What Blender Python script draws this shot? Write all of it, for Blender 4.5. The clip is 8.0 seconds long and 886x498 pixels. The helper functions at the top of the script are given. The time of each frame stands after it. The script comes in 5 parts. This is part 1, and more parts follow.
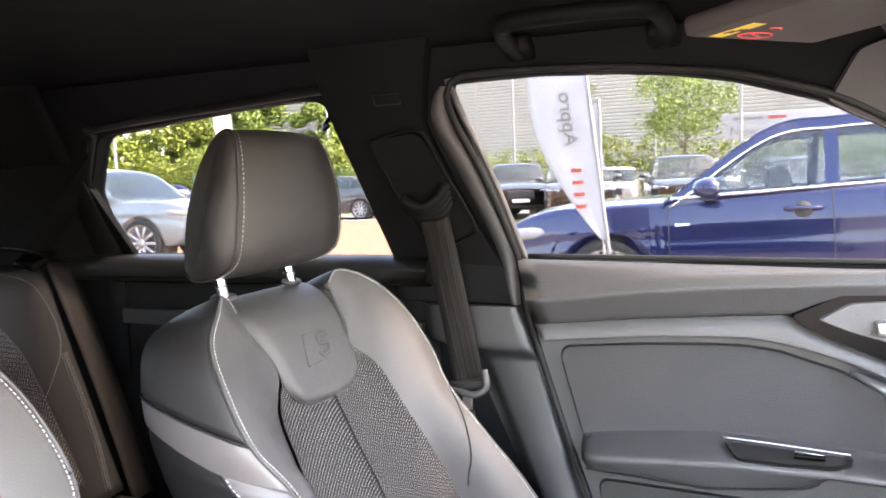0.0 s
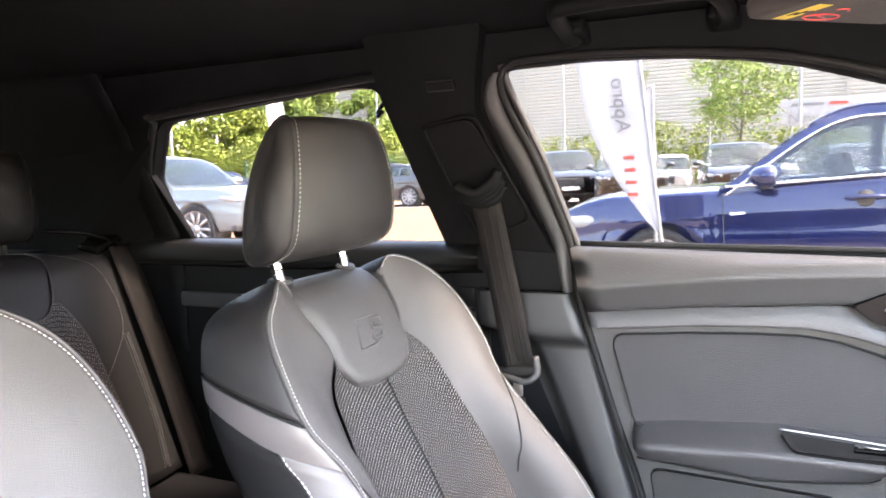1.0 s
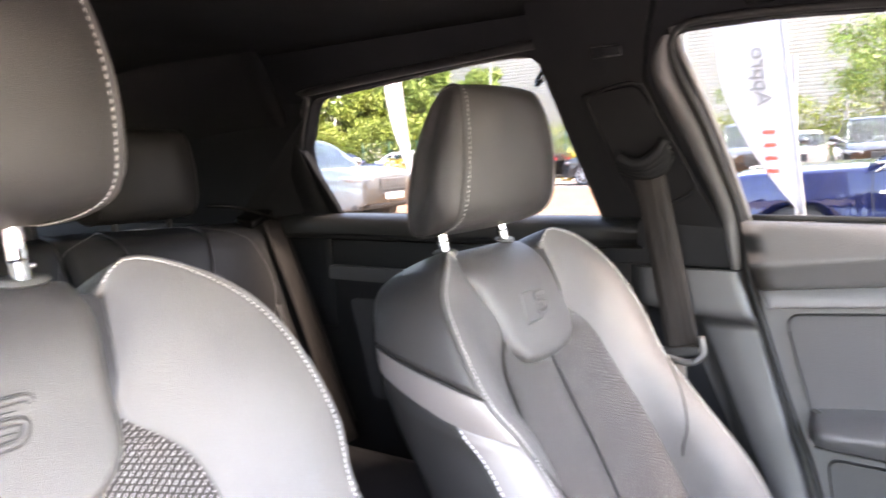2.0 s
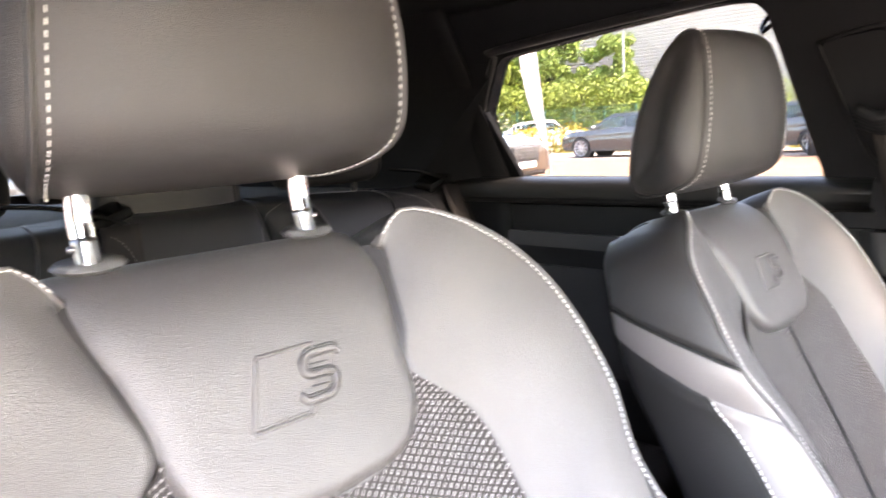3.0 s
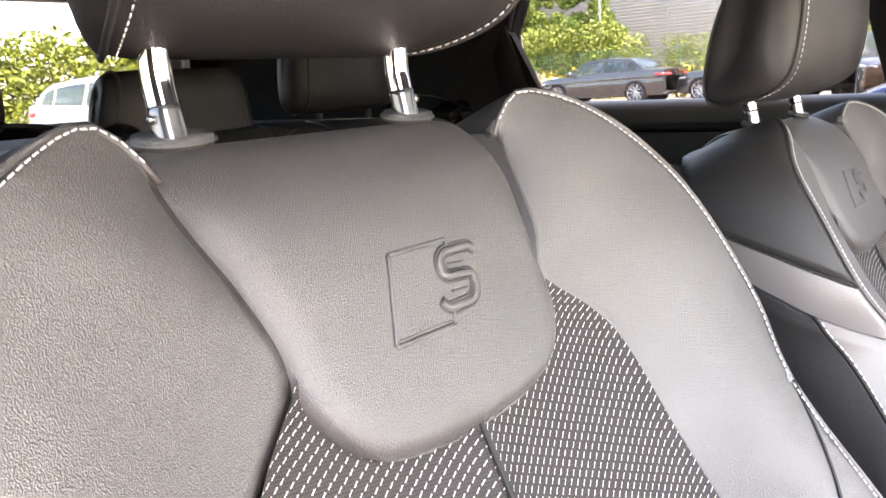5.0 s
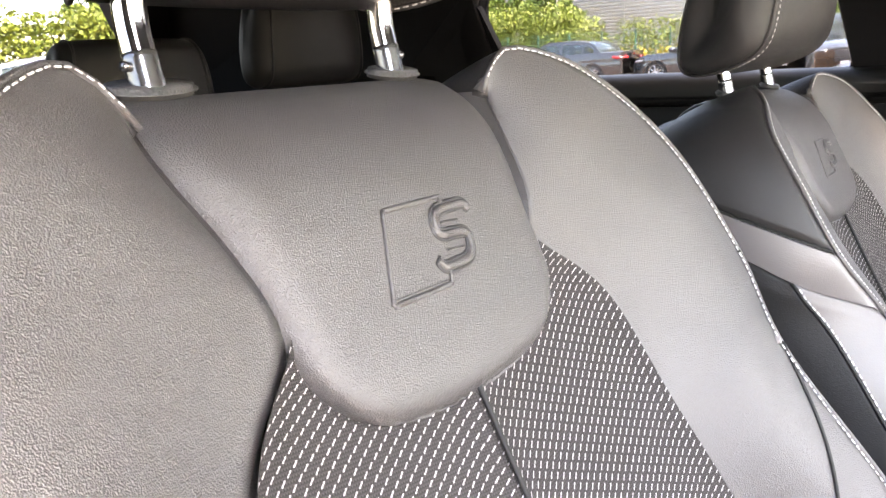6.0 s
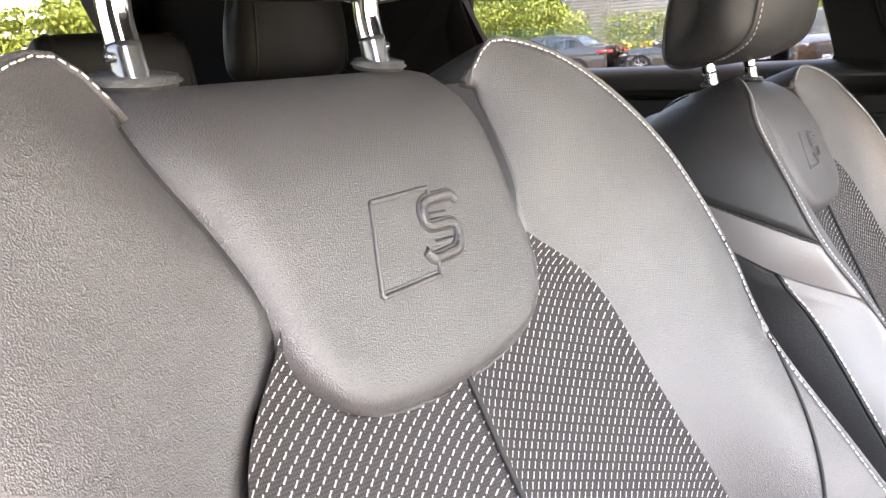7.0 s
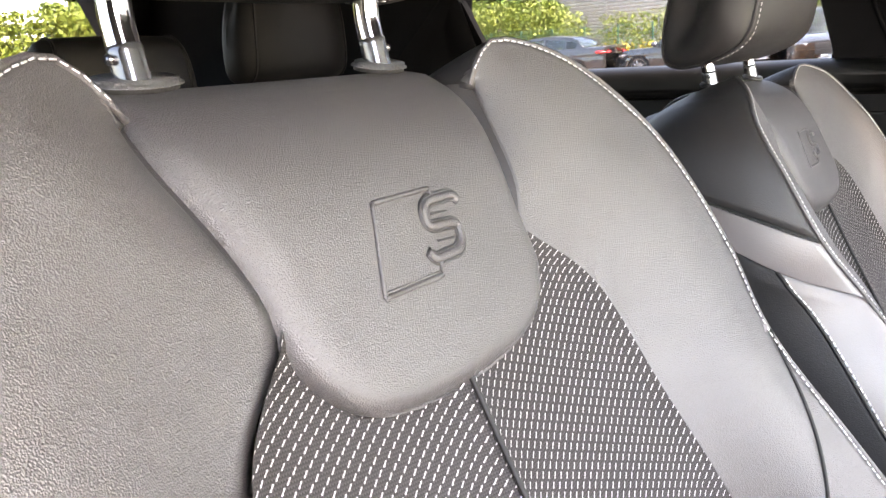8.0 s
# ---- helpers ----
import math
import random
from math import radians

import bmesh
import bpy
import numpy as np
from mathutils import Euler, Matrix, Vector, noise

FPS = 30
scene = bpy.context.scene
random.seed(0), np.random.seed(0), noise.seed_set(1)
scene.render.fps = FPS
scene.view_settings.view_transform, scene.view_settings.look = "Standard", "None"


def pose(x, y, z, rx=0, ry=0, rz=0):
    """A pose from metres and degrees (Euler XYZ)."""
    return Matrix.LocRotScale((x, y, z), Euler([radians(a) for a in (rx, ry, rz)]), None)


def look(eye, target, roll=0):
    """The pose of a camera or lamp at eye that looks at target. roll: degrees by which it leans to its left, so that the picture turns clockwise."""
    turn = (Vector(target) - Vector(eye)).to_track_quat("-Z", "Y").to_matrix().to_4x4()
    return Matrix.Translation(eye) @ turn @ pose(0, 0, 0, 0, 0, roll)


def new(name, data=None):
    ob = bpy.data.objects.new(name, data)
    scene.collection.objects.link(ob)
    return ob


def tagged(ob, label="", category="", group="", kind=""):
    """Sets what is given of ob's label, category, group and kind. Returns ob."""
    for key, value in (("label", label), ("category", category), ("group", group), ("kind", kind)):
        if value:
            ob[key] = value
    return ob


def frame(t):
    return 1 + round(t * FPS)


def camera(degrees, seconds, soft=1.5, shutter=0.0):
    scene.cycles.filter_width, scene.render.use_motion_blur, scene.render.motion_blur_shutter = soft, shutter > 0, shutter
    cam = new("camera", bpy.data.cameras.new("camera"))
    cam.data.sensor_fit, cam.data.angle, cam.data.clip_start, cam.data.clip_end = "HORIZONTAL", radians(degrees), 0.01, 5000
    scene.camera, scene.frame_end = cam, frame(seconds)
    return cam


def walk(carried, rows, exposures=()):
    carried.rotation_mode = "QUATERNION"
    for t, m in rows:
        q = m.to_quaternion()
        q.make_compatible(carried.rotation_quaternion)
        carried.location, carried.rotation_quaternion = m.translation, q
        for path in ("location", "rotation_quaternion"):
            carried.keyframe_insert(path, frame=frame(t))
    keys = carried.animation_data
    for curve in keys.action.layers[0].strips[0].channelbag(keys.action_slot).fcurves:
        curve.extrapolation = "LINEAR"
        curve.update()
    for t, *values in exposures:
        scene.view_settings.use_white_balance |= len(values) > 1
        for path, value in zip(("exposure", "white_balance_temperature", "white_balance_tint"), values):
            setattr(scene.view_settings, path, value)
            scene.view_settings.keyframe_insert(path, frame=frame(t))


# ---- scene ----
cam = camera(60.7, 8.0, shutter=0.5)
METRES, EYE, TILT, LEAN, TURN = 0.38, 1.07, -5.0, 2.0, 111.8
ROWS = [
    (0.0, 0.0, 0.0, 0.0, -0.0, 0.0, 0.0),
    (0.5, -0.0038, -0.0116, 0.0025, 2.19, -0.59, -0.26),
    (1.0, -0.0147, -0.0102, -0.0057, 3.65, -0.95, -0.42),
    (2.5, -0.3686, 0.0488, -0.0607, 17.29, -3.56, -0.56),
    (3.0, -0.5336, 0.0442, -0.0841, 21.53, -4.74, -0.53),
    (3.5, -0.6567, 0.0652, -0.099, 24.11, -5.83, -0.3),
    (4.0, -0.7109, 0.0887, -0.1082, 23.99, -6.71, -0.12),
    (4.5, -0.7819, 0.1265, -0.1537, 21.59, -7.7, -0.17),
    (5.0, -0.8401, 0.1547, -0.2022, 19.5, -8.46, -0.25),
    (6.5, -0.8975, 0.1747, -0.2433, 15.56, -9.99, -0.18),
    (7.0, -0.8955, 0.1743, -0.2454, 15.29, -10.04, -0.03),
    (7.5, -0.8954, 0.1738, -0.246, 15.19, -10.0, 0.17),
    (8.0, -0.8976, 0.1728, -0.2467, 15.22, -9.92, 0.3),
]
walk(cam, [(t, pose(0, 0, EYE, TILT, LEAN, TURN) @ pose(METRES * x, METRES * y, METRES * z, 90 + pitch, roll, yaw)) for t, x, y, z, yaw, pitch, roll in ROWS],
     exposures=[(0.0, 5.99, 8150, 18), (0.5, 6.12, 8050, 18), (1.2, 6.24, 8000, 18), (2.5, 6.5, 8100, 19), (4.0, 6.18, 8450, 19), (8.0, 5.93, 8400, 18)])

# ---- light ----
world = bpy.data.worlds.new("sky")
scene.world = world
world.use_nodes = True
SUN_EL, SUN_AZ = 56.0, -12.0
wn = world.node_tree.nodes
sky = wn.new("ShaderNodeTexSky")
sky.sky_type, sky.sun_disc = "NISHITA", False
sky.sun_elevation, sky.sun_rotation = radians(SUN_EL), radians(SUN_AZ)
sky.air_density, sky.dust_density = 1.0, 2.0
wn["Background"].inputs["Strength"].default_value = 0.15
world.node_tree.links.new(sky.outputs["Color"], wn["Background"].inputs["Color"])
sun = new("sun", bpy.data.lights.new("sun", "SUN"))
sun.data.energy, sun.data.angle, sun.data.color = 1.3, radians(10), (1.0, 0.96, 0.9)
az, el = radians(SUN_AZ), radians(SUN_EL)
sun.matrix_world = look((0, 0, 0), (-math.sin(az) * math.cos(el), -math.cos(az) * math.cos(el), -math.sin(el)))


# ---- materials ----
def material(name, base, rough=0.5, metal=0.0, vary=0.1, scale=8.0, bump=0.0, bump_scale=200.0, spec=0.5, coat=0.0, detail=3.0, tint=None, voronoi=False):
    """A surface with two scales of variation: broad stains in colour and roughness, fine relief."""
    m = bpy.data.materials.new(name)
    m.use_nodes = True
    nt = m.node_tree
    n, l = nt.nodes, nt.links
    b = n["Principled BSDF"]
    b.inputs["Metallic"].default_value = metal
    b.inputs["Specular IOR Level"].default_value = spec
    b.inputs["Coat Weight"].default_value = coat
    b.inputs["Coat Roughness"].default_value = 0.05
    co = n.new("ShaderNodeTexCoord")
    big = n.new("ShaderNodeTexNoise")
    big.inputs["Scale"].default_value, big.inputs["Detail"].default_value = scale, detail
    l.new(co.outputs["Object"], big.inputs["Vector"])
    ramp = n.new("ShaderNodeMix")
    ramp.data_type = "RGBA"
    other = tint or tuple(c * (1 - 2 * vary) for c in base)
    ramp.inputs["A"].default_value = (*[min(1, c * (1 + vary)) for c in base], 1)
    ramp.inputs["B"].default_value = (*other, 1)
    l.new(big.outputs["Fac"], ramp.inputs["Factor"])
    l.new(ramp.outputs["Result"], b.inputs["Base Color"])
    mr = n.new("ShaderNodeMapRange")
    mr.inputs["To Min"].default_value, mr.inputs["To Max"].default_value = max(0.02, rough - 0.06), min(1, rough + 0.06)
    l.new(big.outputs["Fac"], mr.inputs["Value"])
    l.new(mr.outputs["Result"], b.inputs["Roughness"])
    if bump:
        fine = n.new("ShaderNodeTexVoronoi" if voronoi else "ShaderNodeTexNoise")
        fine.inputs["Scale"].default_value = bump_scale
        if voronoi:
            fine.feature = "SMOOTH_F1"
        l.new(co.outputs["Object"], fine.inputs["Vector"])
        bp = n.new("ShaderNodeBump")
        bp.inputs["Strength"].default_value, bp.inputs["Distance"].default_value = bump, 0.001
        l.new(fine.outputs["Distance" if voronoi else "Fac"], bp.inputs["Height"])
        l.new(bp.outputs["Normal"], b.inputs["Normal"])
    return m


def glass_material(name, tint, gloss=0.06):
    m = bpy.data.materials.new(name)
    m.use_nodes = True
    n, l = m.node_tree.nodes, m.node_tree.links
    n.remove(n["Principled BSDF"])
    tr, gl, mx, fr = n.new("ShaderNodeBsdfTransparent"), n.new("ShaderNodeBsdfGlossy"), n.new("ShaderNodeMixShader"), n.new("ShaderNodeLayerWeight")
    tr.inputs["Color"].default_value = (*tint, 1)
    gl.inputs["Roughness"].default_value = 0.02
    fr.inputs["Blend"].default_value = 0.5
    pw, sc, ad = n.new("ShaderNodeMath"), n.new("ShaderNodeMath"), n.new("ShaderNodeMath")
    pw.operation, sc.operation, ad.operation = "POWER", "MULTIPLY", "ADD"
    pw.inputs[1].default_value, sc.inputs[1].default_value, ad.inputs[1].default_value = 5.0, 0.8, gloss * 0.5
    l.new(fr.outputs["Facing"], pw.inputs[0])
    l.new(pw.outputs[0], sc.inputs[0])
    l.new(sc.outputs[0], ad.inputs[0])
    l.new(ad.outputs[0], mx.inputs["Fac"])
    l.new(tr.outputs["BSDF"], mx.inputs[1])
    l.new(gl.outputs["BSDF"], mx.inputs[2])
    l.new(mx.outputs["Shader"], n["Material Output"].inputs["Surface"])
    return m


def fabric_material(name):
    """Dark knit with short pale slanted stitches in staggered rows; the map is in metres across and along the panel."""
    m = bpy.data.materials.new(name)
    m.use_nodes = True
    n, l = m.node_tree.nodes, m.node_tree.links
    b = n["Principled BSDF"]
    b.inputs["Roughness"].default_value = 0.85
    b.inputs["Specular IOR Level"].default_value = 0.2
    uv = n.new("ShaderNodeUVMap")
    sep = n.new("ShaderNodeSeparateXYZ")
    l.new(uv.outputs["UV"], sep.inputs["Vector"])

    def op(kind, a, c=None):
        q = n.new("ShaderNodeMath")
        q.operation = kind
        for i, v in enumerate((a, c)):
            if v is None:
                continue
            if isinstance(v, (int, float)):
                q.inputs[i].default_value = v
            else:
                l.new(v, q.inputs[i])
        return q.outputs[0]

    PX, PY = 0.0043, 0.0053
    col = op("DIVIDE", sep.outputs["X"], PX)
    ci = op("FLOOR", col)
    half = op("MULTIPLY", op("MODULO", op("ABSOLUTE", ci), 2.0), 0.5)
    fx = op("SUBTRACT", op("FRACT", col), 0.5)
    row = op("ADD", op("DIVIDE", sep.outputs["Y"], PY), half)
    fy = op("SUBTRACT", op("FRACT", row), 0.5)
    sl = op("SUBTRACT", fx, op("ADD", op("MULTIPLY", fy, 0.95), op("MULTIPLY", op("SINE", op("MULTIPLY", fy, 11.0)), 0.07)))
    slub = n.new("ShaderNodeTexNoise")
    slub.inputs["Scale"].default_value = 420
    l.new(uv.outputs["UV"], slub.inputs["Vector"])
    wide = op("ADD", 0.045, op("MULTIPLY", slub.outputs["Fac"], 0.12))
    dash = op("MULTIPLY", op("LESS_THAN", op("ABSOLUTE", sl), wide), op("LESS_THAN", op("ABSOLUTE", fy), 0.215))
    # knitted ribs, three to a column, each a chain of small chevrons
    rib = op("ABSOLUTE", op("SUBTRACT", op("FRACT", op("DIVIDE", sep.outputs["X"], PX / 3)), 0.5))
    groove = op("SUBTRACT", 1.0, op("POWER", op("MULTIPLY", rib, 2.0), 4.0))
    chain = op("ADD", 0.62, op("MULTIPLY", op("SINE", op("ADD", op("MULTIPLY", sep.outputs["Y"], 6.2832 / 0.0016), op("MULTIPLY", rib, 7.0))), 0.38))
    knit = op("MULTIPLY", groove, chain)
    nz = n.new("ShaderNodeTexNoise")
    nz.inputs["Scale"].default_value = 1500
    l.new(uv.outputs["UV"], nz.inputs["Vector"])
    mk = op("MULTIPLY", knit, op("ADD", 0.55, op("MULTIPLY", nz.outputs["Fac"], 0.9)))
    mixa = n.new("ShaderNodeMix")
    mixa.data_type = "RGBA"
    mixa.inputs["A"].default_value, mixa.inputs["B"].default_value = (0.002, 0.0018, 0.0018, 1), (0.032, 0.028, 0.0272, 1)
    l.new(mk, mixa.inputs["Factor"])
    mixb = n.new("ShaderNodeMix")
    mixb.data_type = "RGBA"
    mixb.inputs["B"].default_value = (0.285, 0.269, 0.264, 1)
    l.new(mixa.outputs["Result"], mixb.inputs["A"])
    l.new(dash, mixb.inputs["Factor"])
    l.new(mixb.outputs["Result"], b.inputs["Base Color"])
    bp = n.new("ShaderNodeBump")
    bp.inputs["Strength"].default_value, bp.inputs["Distance"].default_value = 0.55, 0.0008
    l.new(op("ADD", op("MULTIPLY", knit, 0.4), dash), bp.inputs["Height"])
    l.new(bp.outputs["Normal"], b.inputs["Normal"])
    return m


LEATHER = material("grey leather", (0.039, 0.0357, 0.0355), 0.46, vary=0.06, scale=14, bump=0.52, bump_scale=1750, voronoi=True, spec=0.6)
LEATHER_DARK = material("black leather", (0.0115, 0.011, 0.0113), 0.5, vary=0.08, scale=14, bump=0.3, bump_scale=1100, voronoi=True, spec=0.14)
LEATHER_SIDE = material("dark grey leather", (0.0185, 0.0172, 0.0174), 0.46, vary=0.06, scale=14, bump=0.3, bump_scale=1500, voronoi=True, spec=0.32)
LEATHER_BAND = material("pale grey leather", (0.082, 0.0735, 0.0735), 0.45, vary=0.06, scale=14, bump=0.15, bump_scale=1100, voronoi=True)
# headrest leather, its tone lowered to hold the unlit sides' shade
LEATHER_HEAD = material("charcoal leather with shade", (0.0195, 0.0182, 0.0187), 0.46, vary=0.05, scale=14, bump=0.45, bump_scale=1700, voronoi=True, spec=0.32)
FABRIC = fabric_material("knitted seat fabric")
THREAD = material("white thread", (0.52, 0.50, 0.495), 0.8, vary=0.1, scale=300)
THREAD_GREY = material("grey thread", (0.16, 0.155, 0.155), 0.8, vary=0.1, scale=300)
CHROME = material("chrome", (0.85, 0.85, 0.86), 0.08, metal=1.0, vary=0.02)
SLEEVE = material("polished sleeve", (0.20, 0.20, 0.205), 0.2, metal=0.9, vary=0.03)
PLASTIC = material("black plastic", (0.007, 0.007, 0.0072), 0.5, vary=0.1, scale=20, bump=0.25, bump_scale=900, spec=0.3)
PLASTIC_GREY = material("charcoal soft plastic", (0.036, 0.0352, 0.0355), 0.5, vary=0.06, scale=10, bump=0.55, bump_scale=620, voronoi=True)
PLASTIC_DARK = material("dark pillar plastic", (0.0145, 0.0144, 0.015), 0.5, vary=0.08, scale=10, bump=0.35, bump_scale=800)
TRIM_GREY = material("satin grey trim", (0.058, 0.0555, 0.0560), 0.50, vary=0.06, scale=10, bump=0.5, bump_scale=650, voronoi=True)
GLOSS_BLACK = material("piano black", (0.004, 0.004, 0.004), 0.16, vary=0.1, spec=0.05)
SATIN_METAL = material("satin aluminium", (0.5, 0.5, 0.5), 0.32, metal=1.0, vary=0.03)
CLOTH_DARK = material("charcoal door cloth", (0.026, 0.0243, 0.0245), 0.75, vary=0.12, scale=7, bump=0.7, bump_scale=700, voronoi=True)
HEADLINER = material("black headliner cloth", (0.0062, 0.0065, 0.0074), 0.9, vary=0.15, scale=12, bump=0.4, bump_scale=1200, spec=0.1)
TRIM_BLACK = material("matt black trim cloth", (0.0032, 0.0033, 0.0038), 0.7, vary=0.12, scale=12, bump=0.3, bump_scale=1200, spec=0.12)
BELT = material("woven seat belt", (0.0095, 0.0078, 0.0072), 0.75, vary=0.12, scale=40, bump=0.5, bump_scale=900, spec=0.12)
RUBBER = material("black rubber", (0.008, 0.008, 0.008), 0.65, vary=0.1, scale=30, bump=0.2, bump_scale=300, spec=0.2)
CARPET = material("black carpet", (0.015, 0.015, 0.015), 0.95, vary=0.2, scale=30, bump=0.8, bump_scale=600)
GLASS = glass_material("car window glass", (0.93, 0.95, 0.94))
# dark tint in both side glasses only holds the outside brightness down
GLASS_FRONT = glass_material("front side window glass", (0.37, 0.372, 0.373))
GLASS_REAR = glass_material("side window glass", (0.38, 0.38, 0.383))
GLASS_SHEEN = glass_material("glossy car glass", (0.85, 0.88, 0.86), 0.13)
GLASS_DARK = glass_material("tinted car glass", (0.72, 0.77, 0.75), 0.12)
WHITE_PLASTIC = material("white plastic", (0.75, 0.75, 0.74), 0.4, vary=0.05)
BEIGE_CLOTH = material("grey visor vinyl", (0.030, 0.026, 0.0235), 0.7, vary=0.06, bump=0.2, bump_scale=800)


# ---- mesh helpers ----
from mathutils.geometry import tessellate_polygon


def part(name, bm, mat, parent=None, label="", smooth=True, kind=""):
    me = bpy.data.meshes.new(name)
    bmesh.ops.recalc_face_normals(bm, faces=bm.faces)
    bm.to_mesh(me)
    bm.free()
    for p in me.polygons:
        p.use_smooth = smooth
    me.materials.append(mat)
    ob = new(name, me)
    ob.parent = parent
    tagged(ob, label=label, kind=kind)
    return ob


def thing(name, at, label, category, group="", kind="", turn=0.0):
    ob = new(name)
    ob.empty_display_size = 0.1
    ob.matrix_basis = pose(*at, 0, 0, turn)
    return tagged(ob, label, category, group, kind)


def spline(pts, count):
    """Points at even steps along a smooth curve through pts."""
    p = [Vector(q) for q in pts]
    p = [2 * p[0] - p[1]] + p + [2 * p[-1] - p[-2]]
    dense = []
    for i in range(1, len(p) - 2):
        for k in range(16):
            t = k / 16
            a, b, c, d = p[i - 1:i + 3]
            dense.append(0.5 * (2 * b + (c - a) * t + (2 * a - 5 * b + 4 * c - d) * t * t + (3 * b - a - 3 * c + d) * t ** 3))
    dense.append(p[-2])
    run = [0.0]
    for a, b in zip(dense, dense[1:]):
        run.append(run[-1] + (b - a).length)
    out, j = [], 0
    for k in range(count):
        s = run[-1] * k / (count - 1)
        while j < len(run) - 2 and run[j + 1] < s:
            j += 1
        f = (s - run[j]) / max(1e-9, run[j + 1] - run[j])
        out.append(dense[j].lerp(dense[j + 1], f))
    return out


def grid(rows, closed=False, uvs=None):
    """A mesh from rows of points; closed joins each row's end to its start."""
    bm = bmesh.new()
    vs = [[bm.verts.new(p) for p in r] for r in rows]
    layer = bm.loops.layers.uv.new("UVMap") if uvs else None
    n = len(rows[0])
    for i in range(len(rows) - 1):
        for j in range(n if closed else n - 1):
            k = (j + 1) % n
            ids = ((i, j), (i, k), (i + 1, k), (i + 1, j))
            f = bm.faces.new([vs[a][b] for a, b in ids])
            if layer:
                for lp, (a, b) in zip(f.loops, ids):
                    lp[layer].uv = uvs[a][b]
    return bm


def capped(bm):
    bmesh.ops.holes_fill(bm, edges=[e for e in bm.edges if e.is_boundary], sides=0)
    return bm


def thickened(rows, depth):
    """A grid with thickness: its back lies depth behind it along the normals."""
    m, n = len(rows), len(rows[0])
    back = offset(rows, depth)
    bm = bmesh.new()
    f = [[bm.verts.new(p) for p in r] for r in rows]
    b = [[bm.verts.new(p) for p in r] for r in back]
    for j in range(m - 1):
        for i in range(n - 1):
            bm.faces.new((f[j][i], f[j][i + 1], f[j + 1][i + 1], f[j + 1][i]))
            bm.faces.new((b[j][i], b[j + 1][i], b[j + 1][i + 1], b[j][i + 1]))
    rim = [(0, i) for i in range(n)] + [(j, n - 1) for j in range(1, m)] + [(m - 1, i) for i in range(n - 2, -1, -1)] + [(j, 0) for j in range(m - 2, 0, -1)]
    for (j0, i0), (j1, i1) in zip(rim, rim[1:] + rim[:1]):
        bm.faces.new((f[j0][i0], b[j0][i0], b[j1][i1], f[j1][i1]))
    return bm


def offset(rows, depth):
    """The same grid moved back by depth along its normals."""
    m, n = len(rows), len(rows[0])
    out = []
    for j in range(m):
        line = []
        for i in range(n):
            du = rows[min(j + 1, m - 1)][i] - rows[max(j - 1, 0)][i]
            dv = rows[j][min(i + 1, n - 1)] - rows[j][max(i - 1, 0)]
            nor = du.cross(dv)
            line.append(rows[j][i] - nor.normalized() * depth if nor.length > 1e-9 else rows[j][i].copy())
        out.append(line)
    return out


def tube(pts, radius, sides=10, count=0, cap=True):
    """A round bar along a smooth curve; radius may be a function of 0..1."""
    p = spline(pts, count) if count else [Vector(q) for q in pts]
    rows, up = [], None
    for i, q in enumerate(p):
        d = (p[min(i + 1, len(p) - 1)] - p[max(i - 1, 0)]).normalized()
        if up is None:
            up = d.orthogonal().normalized()
        up = (up - d * up.dot(d)).normalized()
        side = d.cross(up)
        r = radius(i / (len(p) - 1)) if callable(radius) else radius
        rows.append([q + r * (math.cos(a) * up + math.sin(a) * side) for a in (2 * math.pi * k / sides for k in range(sides))])
    bm = grid(rows, closed=True)
    return capped(bm) if cap else bm


def block(size, at=(0, 0, 0), bevel=0.005, segments=2, turn=(0, 0, 0)):
    bm = bmesh.new()
    bmesh.ops.create_cube(bm, size=1.0, matrix=Matrix.Diagonal((*size, 1)))
    if bevel:
        bmesh.ops.bevel(bm, geom=bm.edges[:], offset=bevel, segments=segments, profile=0.6, affect="EDGES")
    bm.transform(pose(*at, *turn))
    return bm


def disc(radius, depth, at=(0, 0, 0), turn=(0, 0, 0), sides=24, bevel=0.0, squash=1.0):
    bm = bmesh.new()
    bmesh.ops.create_cone(bm, cap_ends=True, segments=sides, radius1=radius, radius2=radius, depth=depth)
    if bevel:
        bmesh.ops.bevel(bm, geom=[e for e in bm.edges if len(e.link_faces) == 2 and any(len(f.verts) > 4 for f in e.link_faces)], offset=bevel, segments=2, affect="EDGES")
    bm.transform(pose(*at, *turn) @ Matrix.Diagonal((1, squash, 1, 1)))
    return bm


def joined(*bms):
    out = bmesh.new()
    for b in bms:
        me = bpy.data.meshes.new("t")
        b.to_mesh(me)
        b.free()
        out.from_mesh(me)
        bpy.data.meshes.remove(me)
    return out


def plate(outer, holes, place, depth):
    """A plate with real openings: outlines in (a, b), put into space by place(a, b, d) with d from 0 to depth."""
    loops = [[Vector((a, b, 0)) for a, b in ring] for ring in [outer] + list(holes)]
    flat = [(a, b) for ring in [outer] + list(holes) for a, b in ring]
    faces = tessellate_polygon(loops)
    rings, k = [], 0
    for ring in loops:
        rings.append(list(range(k, k + len(ring))))
        k += len(ring)
    bm = bmesh.new()
    front = [bm.verts.new(place(a, b, 0)) for a, b in flat]
    back = [bm.verts.new(place(a, b, depth)) for a, b in flat]
    for f in faces:
        bm.faces.new([front[i] for i in f])
        bm.faces.new([back[i] for i in reversed(f)])
    for r in rings:
        for i, a in enumerate(r):
            b = r[(i + 1) % len(r)]
            bm.faces.new([front[a], front[b], back[b], back[a]])
    return bm


